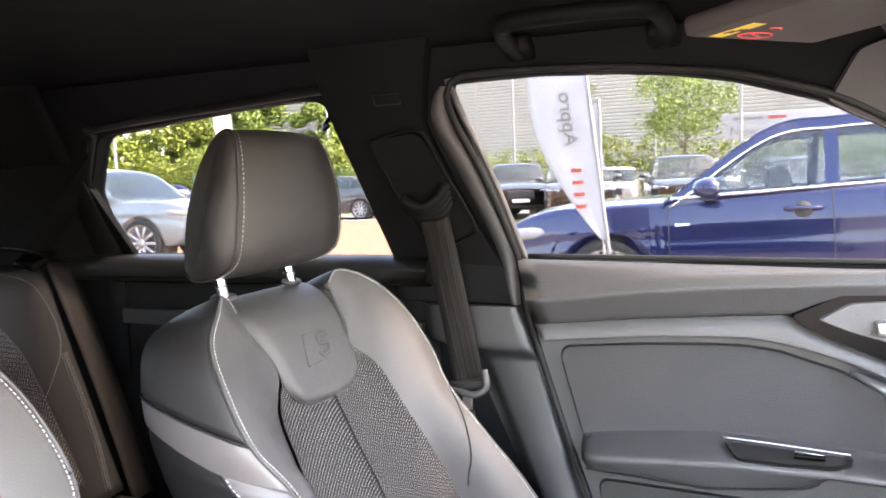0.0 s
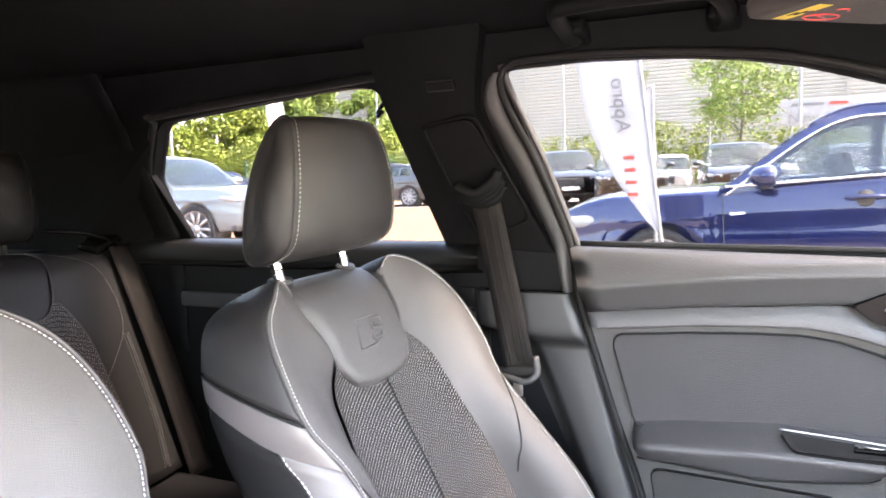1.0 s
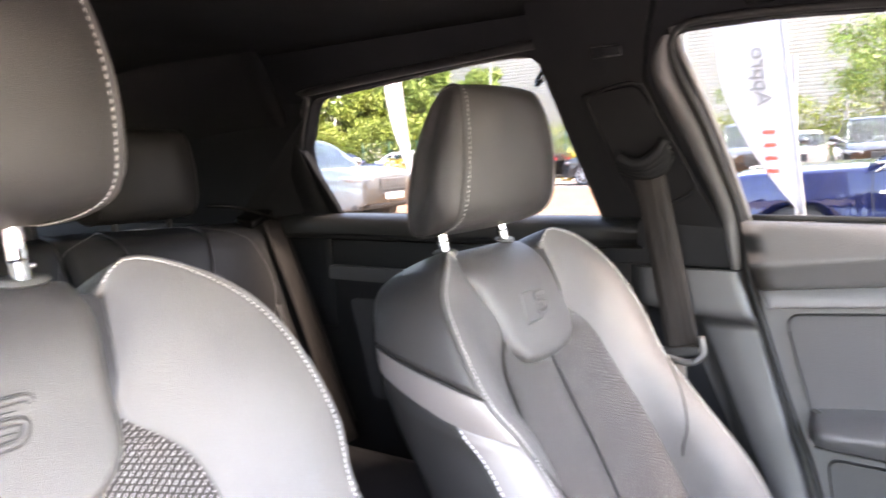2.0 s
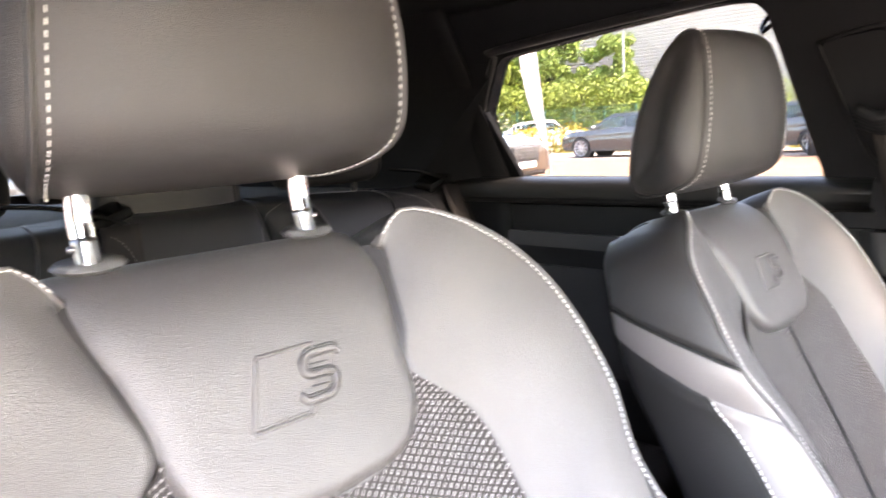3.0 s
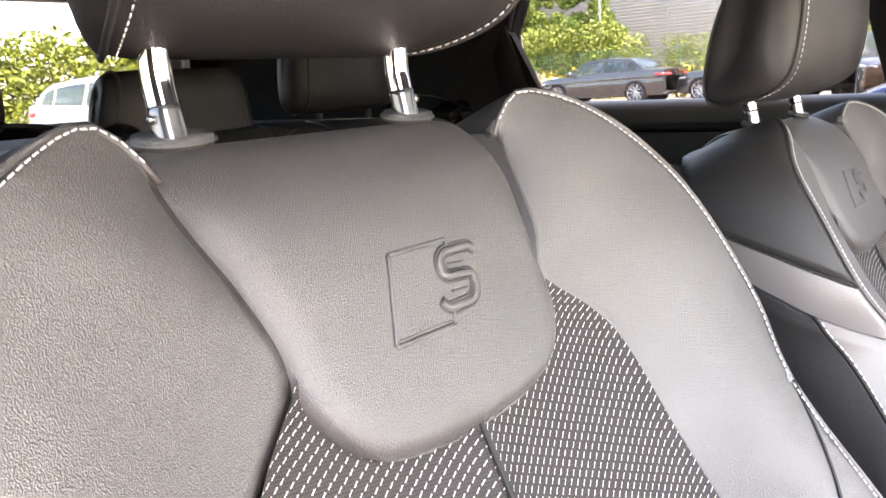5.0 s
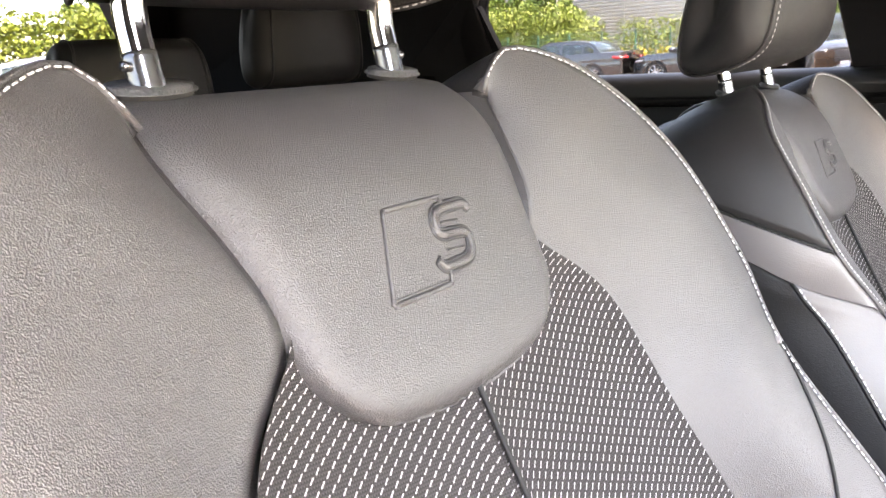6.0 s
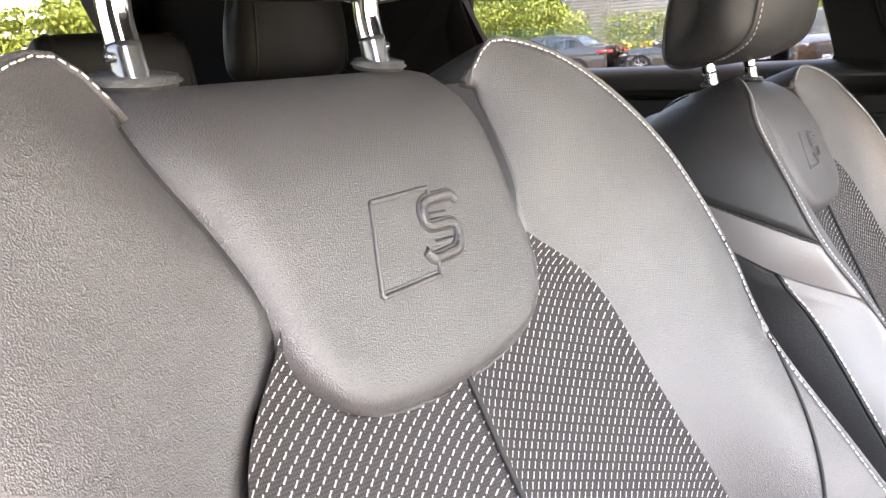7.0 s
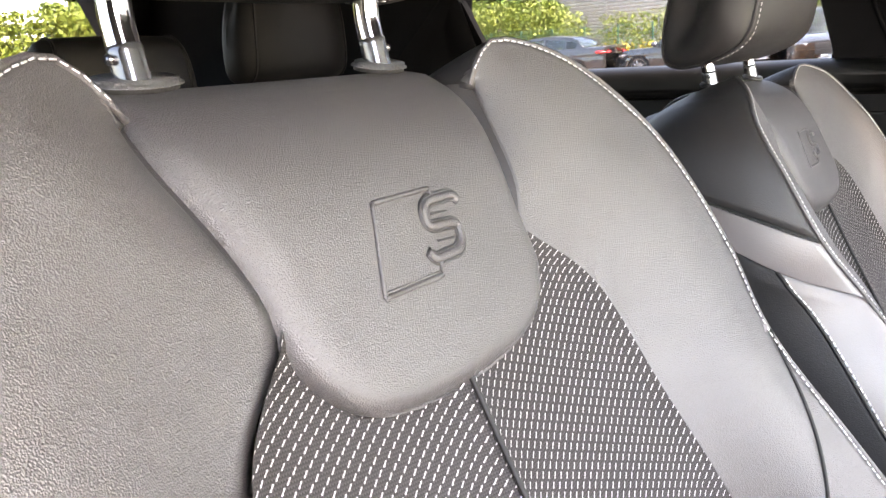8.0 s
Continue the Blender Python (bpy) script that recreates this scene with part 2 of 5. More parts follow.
def smooth_ring(pts, count=48):
    """A closed rounded outline through pts, as (a, b)."""
    p = [Vector((a, b, 0)) for a, b in pts]
    n, out = len(p), []
    k = max(2, count // n)
    for i in range(n):
        a, b, c, d = p[i - 1], p[i], p[(i + 1) % n], p[(i + 2) % n]
        for j in range(k):
            t = j / k
            q = 0.5 * (2 * b + (c - a) * t + (2 * a - 5 * b + 4 * c - d) * t * t + (3 * b - a - 3 * c + d) * t ** 3)
            out.append((q.x, q.y))
    return out


def rounded_ring(pts, r=0.02, steps=4):
    """A closed outline with straight sides and rounded corners."""
    p = [Vector((a, b)) for a, b in pts]
    out = []
    for i in range(len(p)):
        a, b, c = p[i - 1], p[i], p[(i + 1) % len(p)]
        d1, d2 = min(r, (a - b).length * 0.45), min(r, (c - b).length * 0.45)
        s, e = b + (a - b).normalized() * d1, b + (c - b).normalized() * d2
        for k in range(steps + 1):
            t = k / steps
            q = s * (1 - t) ** 2 + 2 * b * t * (1 - t) + e * t * t
            out.append((q.x, q.y))
    return out


# ---- front seats ----
STITCH = [(.108, .044, -.014), (.120, .043, .002), (.138, .0464, .0105), (.172, .067, -.001), (.212, .087, -.0286), (.232, .1165, -.0684), (.2381, .1531, -.1278), (.2184, .1888, -.1805), (.2262, .2461, -.2547), (.2406, .3199, -.3561), (.2461, .3898, -.5004), (.247, .425, -.575)]
INNER = [(.114, .0396, -.014), (.0974, .0771, -.0639), (.0896, .0898, -.0972), (.1266, .1106, -.1326), (.140, .1455, -.1965), (.157, .177, -.2585), (.188, .2085, -.344), (.207, .247, -.445), (.208, .2877, -.5715)]
BACK = [(.108, -.050, -.036), (.140, -.045, -.034), (.190, -.025, -.044), (.224, .000, -.070), (.237, .015, -.110), (.241, .040, -.17), (.243, .075, -.23), (.243, .125, -.33), (.240, .19, -.45), (.235, .25, -.575)]
MIDDLE = [(0, .084, -.098), (0, .102, -.133), (0, .134, -.1965), (0, .167, -.2585), (0, .208, -.344), (0, .252, -.445), (0, .305, -.5715)]


def mirrored(pts, side):
    return [(side * a, b, c) for a, b, c in pts]


def patch(a, b, across, puff, lo=None, hi=None, s0=0.0, s1=1.0, n=0):
    """Rows from curve a to curve b (lists of points), puffed out along the normal; lo and hi cut the run of the rows at each side."""
    rows = []
    m0 = len(a)
    n = n or m0
    for j in range(across + 1):
        s = s0 + (s1 - s0) * j / across
        rows.append([])
        for i in range(n):
            t = i / (n - 1)
            if lo is not None:
                t0, t1 = lo(s), hi(s)
                t = t0 + (t1 - t0) * t
            f = t * (m0 - 1)
            k = min(int(f), m0 - 2)
            pa, pb = a[k].lerp(a[k + 1], f - k), b[k].lerp(b[k + 1], f - k)
            rows[-1].append(pa.lerp(pb, s))
    out = []
    m = len(rows)
    for j, r in enumerate(rows):
        s = s0 + (s1 - s0) * j / (m - 1)
        prof = math.sin(math.pi * s) ** 0.6
        line = []
        for i, p in enumerate(r):
            du = rows[min(j + 1, m - 1)][i] - rows[max(j - 1, 0)][i]
            dv = r[min(i + 1, n - 1)] - r[max(i - 1, 0)]
            nor = du.cross(dv)
            nor = nor.normalized() if nor.length > 1e-9 else Vector((0, 1, 0))
            t = i / (n - 1)
            amount = puff(s, t) if callable(puff) else puff * prof
            line.append(p + nor * amount)
        out.append(line)
    return out


def stitches(path, step, length, radius, lift):
    """Short thread stitches along a list of points, lifted off the surface."""
    run, parts, acc = 0.0, [], 0.0
    bm = bmesh.new()
    for a, b in zip(path, path[1:]):
        d = b - a
        L = d.length
        while acc < L:
            c = a + d * (acc / L) + lift
            q = d.normalized().to_track_quat("Z", "Y").to_matrix().to_4x4()
            bmesh.ops.create_cone(bm, cap_ends=True, segments=5, radius1=radius, radius2=radius * 0.8, depth=length, matrix=Matrix.Translation(c) @ q)
            acc += step
        acc -= L
    return bm


def headrest(parent, dz, profile, half, seam, mats, names=("headrest_cover", "headrest_side"), lean=0.2, thread=True, back=0.0):
    """A padded headrest: a closed side outline (w, z) drawn out sideways, seams near both ends."""
    loop = [Vector((0, a, b)) for a, b in smooth_ring(profile, 56)]
    cen = sum(loop, Vector()) / len(loop)
    zmax = max(q.z for q in loop)
    zmin = min(q.z for q in loop)

    wmax, wmin = max(q.y for q in loop), min(q.y for q in loop)

    def ring(u, s):
        out = []
        for q in loop:
            taper = 1 - lean * max(0, (q.z - zmin) / (zmax - zmin)) ** 2.5
            taper *= 1 - back * ((wmax - q.y) / (wmax - wmin)) ** 1.5
            p = cen + (q - cen) * s
            bow = 0.026 * min(1, abs(u) / half) ** 2.5 * max(0, (q.y - wmin) / (wmax - wmin))
            out.append(Vector((u * taper, p.y - bow, p.z + dz)))
        return out

    rows = [ring(seam * k / 8, (1 - 0.025 * (abs(k) / 8) ** 3) * (0.985 if abs(k) == 8 else 1)) for k in range(-8, 9)]
    part("cover", grid(rows, closed=True), mats[0], parent)
    for side in (-1, 1):
        rows = []
        for k in range(8):
            a = k / 7 * math.pi / 2
            s = (0.972, 0.975)[k == 0] * (math.cos(a * 0.94) ** 0.32 if k else 1.0)
            rows.append(ring(side * (seam - 0.002 + (half - seam + 0.002) * math.sin(a)), s))
        part("side_panel", capped(grid(rows, closed=True)), mats[1], parent)
        path = [p for p in ring(side * (seam - 0.006), 0.99)]
        if thread:
            part("stitching", stitches(path + path[:1], 0.0058, 0.0033, 0.00044, Vector((-side * 0.0, 0, 0))), THREAD, parent, "row of white stitches")
        part("piping", tube(path_piping(ring(side * (seam + 0.001), 0.983)), 0.0018, 6, cap=False), mats[1], parent, "rolled leather piping")


def path_piping(pts):
    return pts + pts[:1]


def upper_pad():
    """The pad as a surface of (across -1..1, down 0..1): rounded top, flat face, edges rolled in to the seams."""
    face = spline([(0, a, b) for a, b in ((-.052, -.030), (-.030, -.012), (0, -.0045), (.026, -.0085), (.048, -.0195), (.0665, -.037), (.0805, -.0575), (.091, -.078), (.0995, -.0945), (.108, -.112), (.1135, -.128), (.1155, -.144))], 120)
    edge = [(.112, -.030), (.113, -.012), (.1135, -.005), (.1135, -.010), (.111, -.020), (.107, -.037), (.0995, -.0575), (.0935, -.078), (.0905, -.0945), (.0855, -.110), (.0735, -.1265), (.0600, -.1365), (.040, -.1420), (.018, -.1440), (.001, -.1446)]
    rim = spline([(x, z, 0) for x, z in edge[5:]], 90)

    def at(u, v):
        # rows gather towards the foot
        if v < .30:
            p = face[int(round(v / .30 * 40))]
            h = .112
            z = p.z
            y = p.y
        else:
            z = face[40].z + (-.1446 - face[40].z) * (1 - (1 - (v - .30) / .70) ** 1.5)
            k = min(range(40, 119), key=lambda q: abs(face[q].z - z))
            a, b = (face[k], face[k + 1]) if face[k].z >= z else (face[k - 1], face[k])
            y = a.y + (b.y - a.y) * (a.z - z) / max(1e-9, a.z - b.z)
            q = min(range(1, 90), key=lambda q: abs(rim[q].y - z))
            a, b = rim[q - 1], rim[q]
            h = a.x + (b.x - a.x) * min(1.3, max(-.3, (a.y - z) / max(1e-9, a.y - b.y)))
            if z > rim[0].y:
                h = .112 + (.107 - .112) * (face[40].z - z) / (face[40].z - rim[0].y)
            h = max(.0005, h)
        x = h * (1.15 * u - .15 * u ** 3)
        gap = min(h - abs(x), min(math.hypot(abs(x) - r.x, z - r.y) for r in rim[::3])) if v >= .30 else h - abs(x)
        deep = .014 + .012 * max(0, min(1, (z + .11) / .07))
        wide = .014 + .012 * max(0, min(1, (z + .11) / .07))
        e = 1 - min(1, gap / wide)
        roll = deep * (1 - math.sqrt(max(0, 1 - e * e)))
        if v < .30:
            return Vector((x, y, z - roll * (1 - v / .30) * .6)) + Vector((0, -roll * v / .30, 0))
        return Vector((x, y - roll - .25 * x * x, z))
    return at


def front_seat(at, label, raised=0.0):
    """Sport seat with its origin on the floor; the shapes are drawn from the top of the backrest, DZ above."""
    DZ = 0.70
    seat = thing("sport_seat", at, label, "seat", "front seats")
    lift = Vector((0, 0, DZ))

    def up(rows):
        return [[p + lift for p in r] for r in rows]

    N = 72
    for side in (-1, 1):
        S, I, B, C = (spline(mirrored(q, side), N) for q in (STITCH, INNER, BACK, MIDDLE))

        def fat(s, t, side=side):
            # bolster: valley at the inner seam, full towards the outside
            return side * 0.016 * min(1, t / .38) ** 1.2 * math.sin(math.pi * min(1, max(0, s)) ** 1.3) ** 1.1 * (1 - 0.25 * t)
        skin = up(patch(I, S, 18, fat))
        part("bolster", thickened(skin, 0.006 * side), LEATHER, seat)
        # tucked edge closes the slit; its dark leather stands for the valley's shade
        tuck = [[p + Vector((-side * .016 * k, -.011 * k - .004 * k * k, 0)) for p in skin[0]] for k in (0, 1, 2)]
        part("seam_gusset", grid(tuck), LEATHER_SIDE, seat, "leather tucked into the seam, darkened for its shade")
        outer = offset(skin, -0.0006 * side)
        skin = outer
        seam = []
        for k in range(15):
            j, z = 18 - k, DZ - .176 - .150 * (k / 14) ** .8
            seam.append(min(skin[j], key=lambda p: abs(p.z - z)))
        part("seam", tube(spline([seam[k] for k in (0, 3, 6, 9, 12, 14)], 40), 0.0012, 5), RUBBER, seat, "dark sewn seam")
        # fabric, across in metres
        rows = patch(C, spline(mirrored([(.084, .084, -.095)] + INNER[2:], side), N), 14, lambda s, t, side=side: -side * (0.010 * math.sin(math.pi * s) ** 0.5 - 0.004))
        run = [0.0]
        for a, b in zip(C, C[1:]):
            run.append(run[-1] + (b - a).length)
        uvs = [[(p.x + 1.0, run[i]) for i, p in enumerate(r)] for r in rows]
        part("fabric_insert", grid(up(rows), uvs=uvs), FABRIC, seat, "dark knitted fabric with white flecks")
        if side == 1:
            part("seam", tube([p + lift + Vector((0, .0014, .0006)) for p in rows[0]], .0016, 6), RUBBER, seat, "dark centre seam")
        SF, BF = (spline(mirrored(q, side), 900) for q in (STITCH, BACK))
        # flank: dark panel above, pale band, pale front strip and dark panel below
        def share(path, z):
            return min(range(900), key=lambda k: abs(path[k].z - z) + (1 if k < 200 else 0)) / 899
        f1, b1, f2, b2 = share(SF, -.1278), share(BF, -.058), share(SF, -.1795), share(BF, -.112)

        def cut1(s, a=f1, b=b1):
            return a + (b - a) * s ** .85

        def cut2(s, a=f2, b=b2):
            return a + (b - a) * s ** .85
        for lo, hi, s0, s1, mat, puff, nm in ((lambda s: 0.0, cut1, 0, 1, LEATHER_SIDE, 0.012, "side_panel"), (cut1, cut2, 0, 1, LEATHER_BAND, 0.016, "side_band"),
                                              (cut2, lambda s: 1.0, 0, .36, LEATHER_BAND, 0.016, "front_strip"), (cut2, lambda s: 1.0, .36, 1, LEATHER_DARK, 0.016, "side_panel")):
            rows = patch(SF, BF, 20, lambda s, t, side=side, puff=puff: side * (puff * math.sin(math.pi * s) ** 0.6 - (.0025 if t < .02 or t > .98 else 0)) * (min(1, 2.5 * t) if puff == .012 else 1), lo=lo, hi=hi, s0=s0, s1=s1, n=60)
            part(nm, thickened(up(rows), 0.005 * side), mat, seat, "paler grey leather" if mat is LEATHER_BAND else "")
            rows = offset(rows, -0.0006 * side)
            if nm == "front_strip":
                low = [p + lift for p in rows[-2][1:]]
                part("stitching", stitches(low, 0.0062, 0.0042, 0.0007, Vector((0, 0, 0))), THREAD, seat, "row of white stitches")
                part("seam", tube([p + lift for p in rows[-1]], .0018, 5), RUBBER, seat, "dark sewn seam")
            if nm == "side_band":
                part("seam", tube([r[0] + lift for r in rows], .0018, 5), RUBBER, seat, "dark sewn seam")
                part("stitching", stitches([r[0].lerp(r[2], .7) + lift for r in rows], 0.0062, 0.0042, 0.0006, Vector((0, 0, 0))), LEATHER_SIDE, seat, "row of dark stitches")
        edge = [a.lerp(b, .35) for a, b in zip(outer[17], outer[18])]
        part("stitching", stitches(edge[1:], 0.0046, 0.0029, 0.00046, Vector((0, .0006, .0007))), THREAD, seat, "row of white stitches")
        part("piping", tube([p + lift for p in S], 0.0016, 6), LEATHER, seat)
    # back shell
    BL, BR = spline(mirrored(BACK, -1), N), spline(BACK, N)
    rows = [[a.lerp(b, j / 14) + lift + Vector((0, -0.03 * math.sin(math.pi * j / 14) ** 0.5, 0)) for a, b in zip(BL, BR)] for j in range(15)]
    part("back_shell", grid(rows), PLASTIC, seat)
    # upper pad that hangs over the fabric
    pad = upper_pad()
    rows = [[pad(k / 20, i / 52) + lift for k in range(-20, 21)] for i in range(53)]
    part("upper_pad", grid(rows), LEATHER, seat, "grey grained leather pad with an embossed badge")
    badge(seat, DZ, pad)
    # headrest with posts
    prof = [(-.054, .036), (-.044, .098), (-.012, .163), (.022, .203), (.050, .211), (.067, .192), (.078, .140), (.077, .085), (.064, .046), (.022, .026), (-.030, .020)]
    hr = new("headrest")
    hr.parent = seat
    hr.matrix_basis = pose(-.009, 0, 0)
    headrest(hr, DZ + raised, prof, 0.140, 0.1235, (LEATHER_HEAD, LEATHER_HEAD), back=0.30)
    for side in (-1, 1):
        x = side * 0.077
        part("headrest_post", tube([(x, .005, DZ - .02), (x, .002, DZ - .002), (x, -.0025, DZ + .018), (x, -.0040, DZ + .028), (x, -.0036, DZ + .045), (x, .000, DZ + .10)], 0.0072, 20, 40), CHROME, seat, "chrome post")
        part("post_collar", disc(0.0215, 0.0045, (x, .003, DZ - .0005), (-14, 0, side * -5), 32, 0.002, 0.56), PLASTIC_GREY, seat, "charcoal plastic collar")
        part("post_sleeve", tube([(x, .0028, DZ - .005), (x, .0006, DZ + .004), (x, -.0016, DZ + .0145)], lambda a: .0077 - .0002 * a, 18, 8), SLEEVE, seat, "bright plastic sleeve")
        part("post_catch", tube([(x + side * .0070, .0015, DZ + .009), (x + side * .0105, .0015, DZ + .0095)], 0.0022, 8), SLEEVE, seat, "small bright catch")
    # cushion, side valance and rails
    cr = []
    for k in range(25):
        t = k / 24
        y = .27 + .52 * t
        cr.append([Vector((u, y, DZ - .60 + .05 * t + .05 * max(0, abs(u) / .25 - .62) * (1 - 0.5 * t) / .38 - 0.06 * max(0, t - .86) / .14)) for u in [(-.25 + .5 * j / 24) for j in range(25)]])
    part("seat_cushion", thickened(cr, -0.12), LEATHER, seat)
    part("seat_base", block((.46, .52, .14), (0, .52, DZ - .70 + .09), 0.02), PLASTIC, seat)
    for side in (-1, 1):
        part("seat_rail", block((.04, .62, .03), (side * .2, .50, .0), 0.004), PLASTIC, seat)
    return seat


def badge(seat, DZ, pad):
    """The embossed outline on the upper pad: an open slanted frame and a plain double-lined curl."""
    col = [pad(0, v / 200) for v in range(80, 195)]

    def on_pad(x, z, lift=0.0):
        for a, b in zip(col, col[1:]):
            if b.z <= z <= a.z:
                f = (a.z - z) / max(1e-9, a.z - b.z)
                return Vector((x, a.y + (b.y - a.y) * f - .25 * x * x + lift, z + lift * .5 + DZ))
        return Vector((x, 0.1, z + DZ))

    def line(pts, r, count):
        return tube([on_pad(q.x, q.y, .0001) for q in spline([(a, b, 0) for a, b in pts], count)], r, 6)
    f = [line(q, 0.0013, 16) for q in ([(.0225, -.0575), (-.0165, -.0575)], [(-.0165, -.0575), (-.0150, -.0630)], [(.0225, -.0575), (.0385, -.0935)], [(.0385, -.0935), (-.0005, -.0935)], [(-.0005, -.0935), (-.003, -.0880)])]
    f += [line([(.0375, -.0915), (.001, -.0915)], .0005, 12)]
    part("badge_frame", joined(*f), LEATHER, seat, "embossed slanted frame")
    c = [(.0120, .0090), (.0085, .0118), (.000, .0122), (-.0065, .0120), (-.0098, .0095), (-.0098, .0040), (-.0065, .0012), (.000, .0006), (.0065, -.0002), (.0098, -.0030), (.0098, -.0085), (.0065, -.0118), (.000, -.0122), (-.0075, -.0120), (-.0112, -.0085)]
    k = .98
    core = [(q.x, q.y) for q in spline([(-.0150 - 1.22 * a * k - .42 * b * k, -.0745 + b * k, 0) for a, b in c], 70)]

    def beside(d):
        out = []
        for i, (x, z) in enumerate(core):
            (x0, z0), (x1, z1) = core[max(i - 1, 0)], core[min(i + 1, len(core) - 1)]
            ln = math.hypot(x1 - x0, z1 - z0)
            out.append((x - d * (z1 - z0) / ln, z + d * (x1 - x0) / ln))
        return out
    w = .0019
    rows = [[on_pad(a, b, h) for a, b in beside(d)] for d, h in ((-w, -.0003), (-w * .85, .0014), (-w * .3, .0019), (w * .3, .0019), (w * .85, .0014), (w, -.0003))]
    part("badge_curl", grid(rows), LEATHER, seat, "raised plain curl")
    # outline and bars in darker leather: groove shade put into the colour
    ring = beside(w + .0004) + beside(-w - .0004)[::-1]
    part("curl_outline", tube([on_pad(a, b, 0) for a, b in ring + ring[:1]], .0010, 6), LEATHER_HEAD, seat, "fine embossed outline, darkened for groove shade")
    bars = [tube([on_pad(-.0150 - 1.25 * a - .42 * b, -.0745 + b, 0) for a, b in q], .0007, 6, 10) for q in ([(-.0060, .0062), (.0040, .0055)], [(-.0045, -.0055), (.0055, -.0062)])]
    part("curl_bars", joined(*bars), LEATHER_HEAD, seat, "fine embossed bars, darkened for groove shade")


# ---- the cabin ----
FLOOR = 0.234
SILL = 0.94
LEFT = -1.21


def wall_x(z):
    """The inner face of the far side: upright to the sill, leaning in above it."""
    return LEFT + max(0.0, z - SILL) * 0.556


def on_left(y, z, d):
    return (wall_x(z) - d, y, z)


# window outlines (y, z)
REAR_WIN = rounded_ring([(-1.200, 1.076), (-1.113, 1.178), (-.941, 1.192), (-.767, 1.206), (-.690, 1.210), (-.632, 1.207), (-.614, 1.180), (-.605, 1.125), (-.596, 1.059), (-.574, SILL + .002), (-1.215, SILL + .006)], 0.02)
FRONT_WIN = rounded_ring([(-.412, 1.214), (-.398, 1.217), (-.283, 1.218), (-.165, 1.212), (-.085, 1.203), (-.015, 1.190), (.092, 1.158), (.164, 1.122), (.30, 1.04), (.47, SILL + .0), (-.343, SILL - .006)], 0.012)

floor = part("floor", block((1.5, 4.2, 0.05), (-.53, -.55, FLOOR - .025), 0), CARPET, smooth=False)
tagged(floor, "black carpeted car floor", "floor", kind="structure")
outer = [(-2.25, FLOOR), (1.05, FLOOR), (1.05, .93), (.85, .965), (.57, 1.10), (.34, 1.205), (.24, 1.242), (-.10, 1.264), (-1.2, 1.264), (-1.75, 1.262), (-2.25, 1.25)]
wall_left = part("wall_left", plate(outer, [REAR_WIN, FRONT_WIN], on_left, 0.03), HEADLINER, smooth=False)
tagged(wall_left, "dark inner body side with two window openings", "car body", kind="structure")


def pane(name, ring, place, mat, label):
    bm = plate(ring, [], place, 0.004)
    ob = tagged(part(name, bm, mat, smooth=False), label, "window", kind="structure")
    ob.visible_shadow = mat is not GLASS
    return ob


pane("window_1", FRONT_WIN, lambda y, z, d: on_left(y, z, d + .018), GLASS_FRONT, "front side window in the far door, tinted to dim outside")
pane("window_2", REAR_WIN, lambda y, z, d: on_left(y, z, d + .018), GLASS_REAR, "rear side window, tinted to dim outside")

# roof lining: one curved sheet
rows = []
for k in range(41):
    y = -2.2 + 2.45 * k / 40
    edge = 1.262 if y < -.1 else 1.262 - 0.04 * (y + .1) ** 2 / .2
    edge -= 0.08 * max(0, -y - 1.5)
    rows.append([Vector((-.53 + .515 * s * 1.02, y, edge + 0.055 * (1 - abs(s) ** 2.2))) for s in [(-1 + 2 * j / 24) for j in range(25)]])
ceiling = part("ceiling", thickened(rows, 0.03), HEADLINER)
tagged(ceiling, "black cloth car headlining", "ceiling", kind="structure")


# near side, with the front doorway open
def on_right(y, z, d):
    return (-1.06 - wall_x(z) + d, y, z)


NEAR_GAP = rounded_ring([(-.412, 1.214), (-.283, 1.218), (-.165, 1.212), (-.085, 1.203), (-.015, 1.190), (.092, 1.158), (.164, 1.122), (.30, 1.04), (.45, SILL), (.45, .56), (-.262, .56), (-.343, SILL - .006)], .012)
wall_right = part("wall_right", plate(outer, [REAR_WIN, NEAR_GAP], on_right, 0.05), PLASTIC, smooth=False)
tagged(wall_right, "dark inner body side with the front door aperture open", "car body", kind="structure")
pane("window_3", REAR_WIN, lambda y, z, d: on_right(y, z, d + .03), GLASS_REAR, "rear side window on the near side, tinted to dim outside")

# tailgate with its window, and the dashboard end
def on_tail(x, z, d):
    return (x, -2.20 + max(0, z - .90) * 0.75 - d, z)


tail_win = rounded_ring([(-1.02, .955), (-.04, .955), (-.14, 1.205), (-.92, 1.205)], 0.05)
wall_back = part("wall_back", plate([(-1.25, FLOOR), (.19, FLOOR), (.19, .95), (-.0, 1.29), (-1.06, 1.29), (-1.25, .95)], [tail_win], on_tail, 0.04), PLASTIC, smooth=False)
tagged(wall_back, "black tailgate lining round the rear window", "tailgate", kind="structure")
pane("window_4", tail_win, lambda x, z, d: on_tail(x, z, d + .02), GLASS_REAR, "rear window")


def on_screen(x, z, d):
    return (x, .97 - max(0, z - .90) * 2.1 + d, z)


screen = rounded_ring([(-1.15, .915), (.09, .915), (-.045, 1.205), (-1.015, 1.205)], 0.03)
wall_front = part("wall_front", plate([(-1.22, FLOOR), (.16, FLOOR), (.16, .92), (-.01, 1.268), (-.16, 1.30), (-.30, 1.325), (-.76, 1.325), (-.90, 1.30), (-1.05, 1.268), (-1.22, .92)], [screen], on_screen, 0.03), PLASTIC, smooth=False)
tagged(wall_front, "black bulkhead and windscreen surround", "car body", kind="structure")
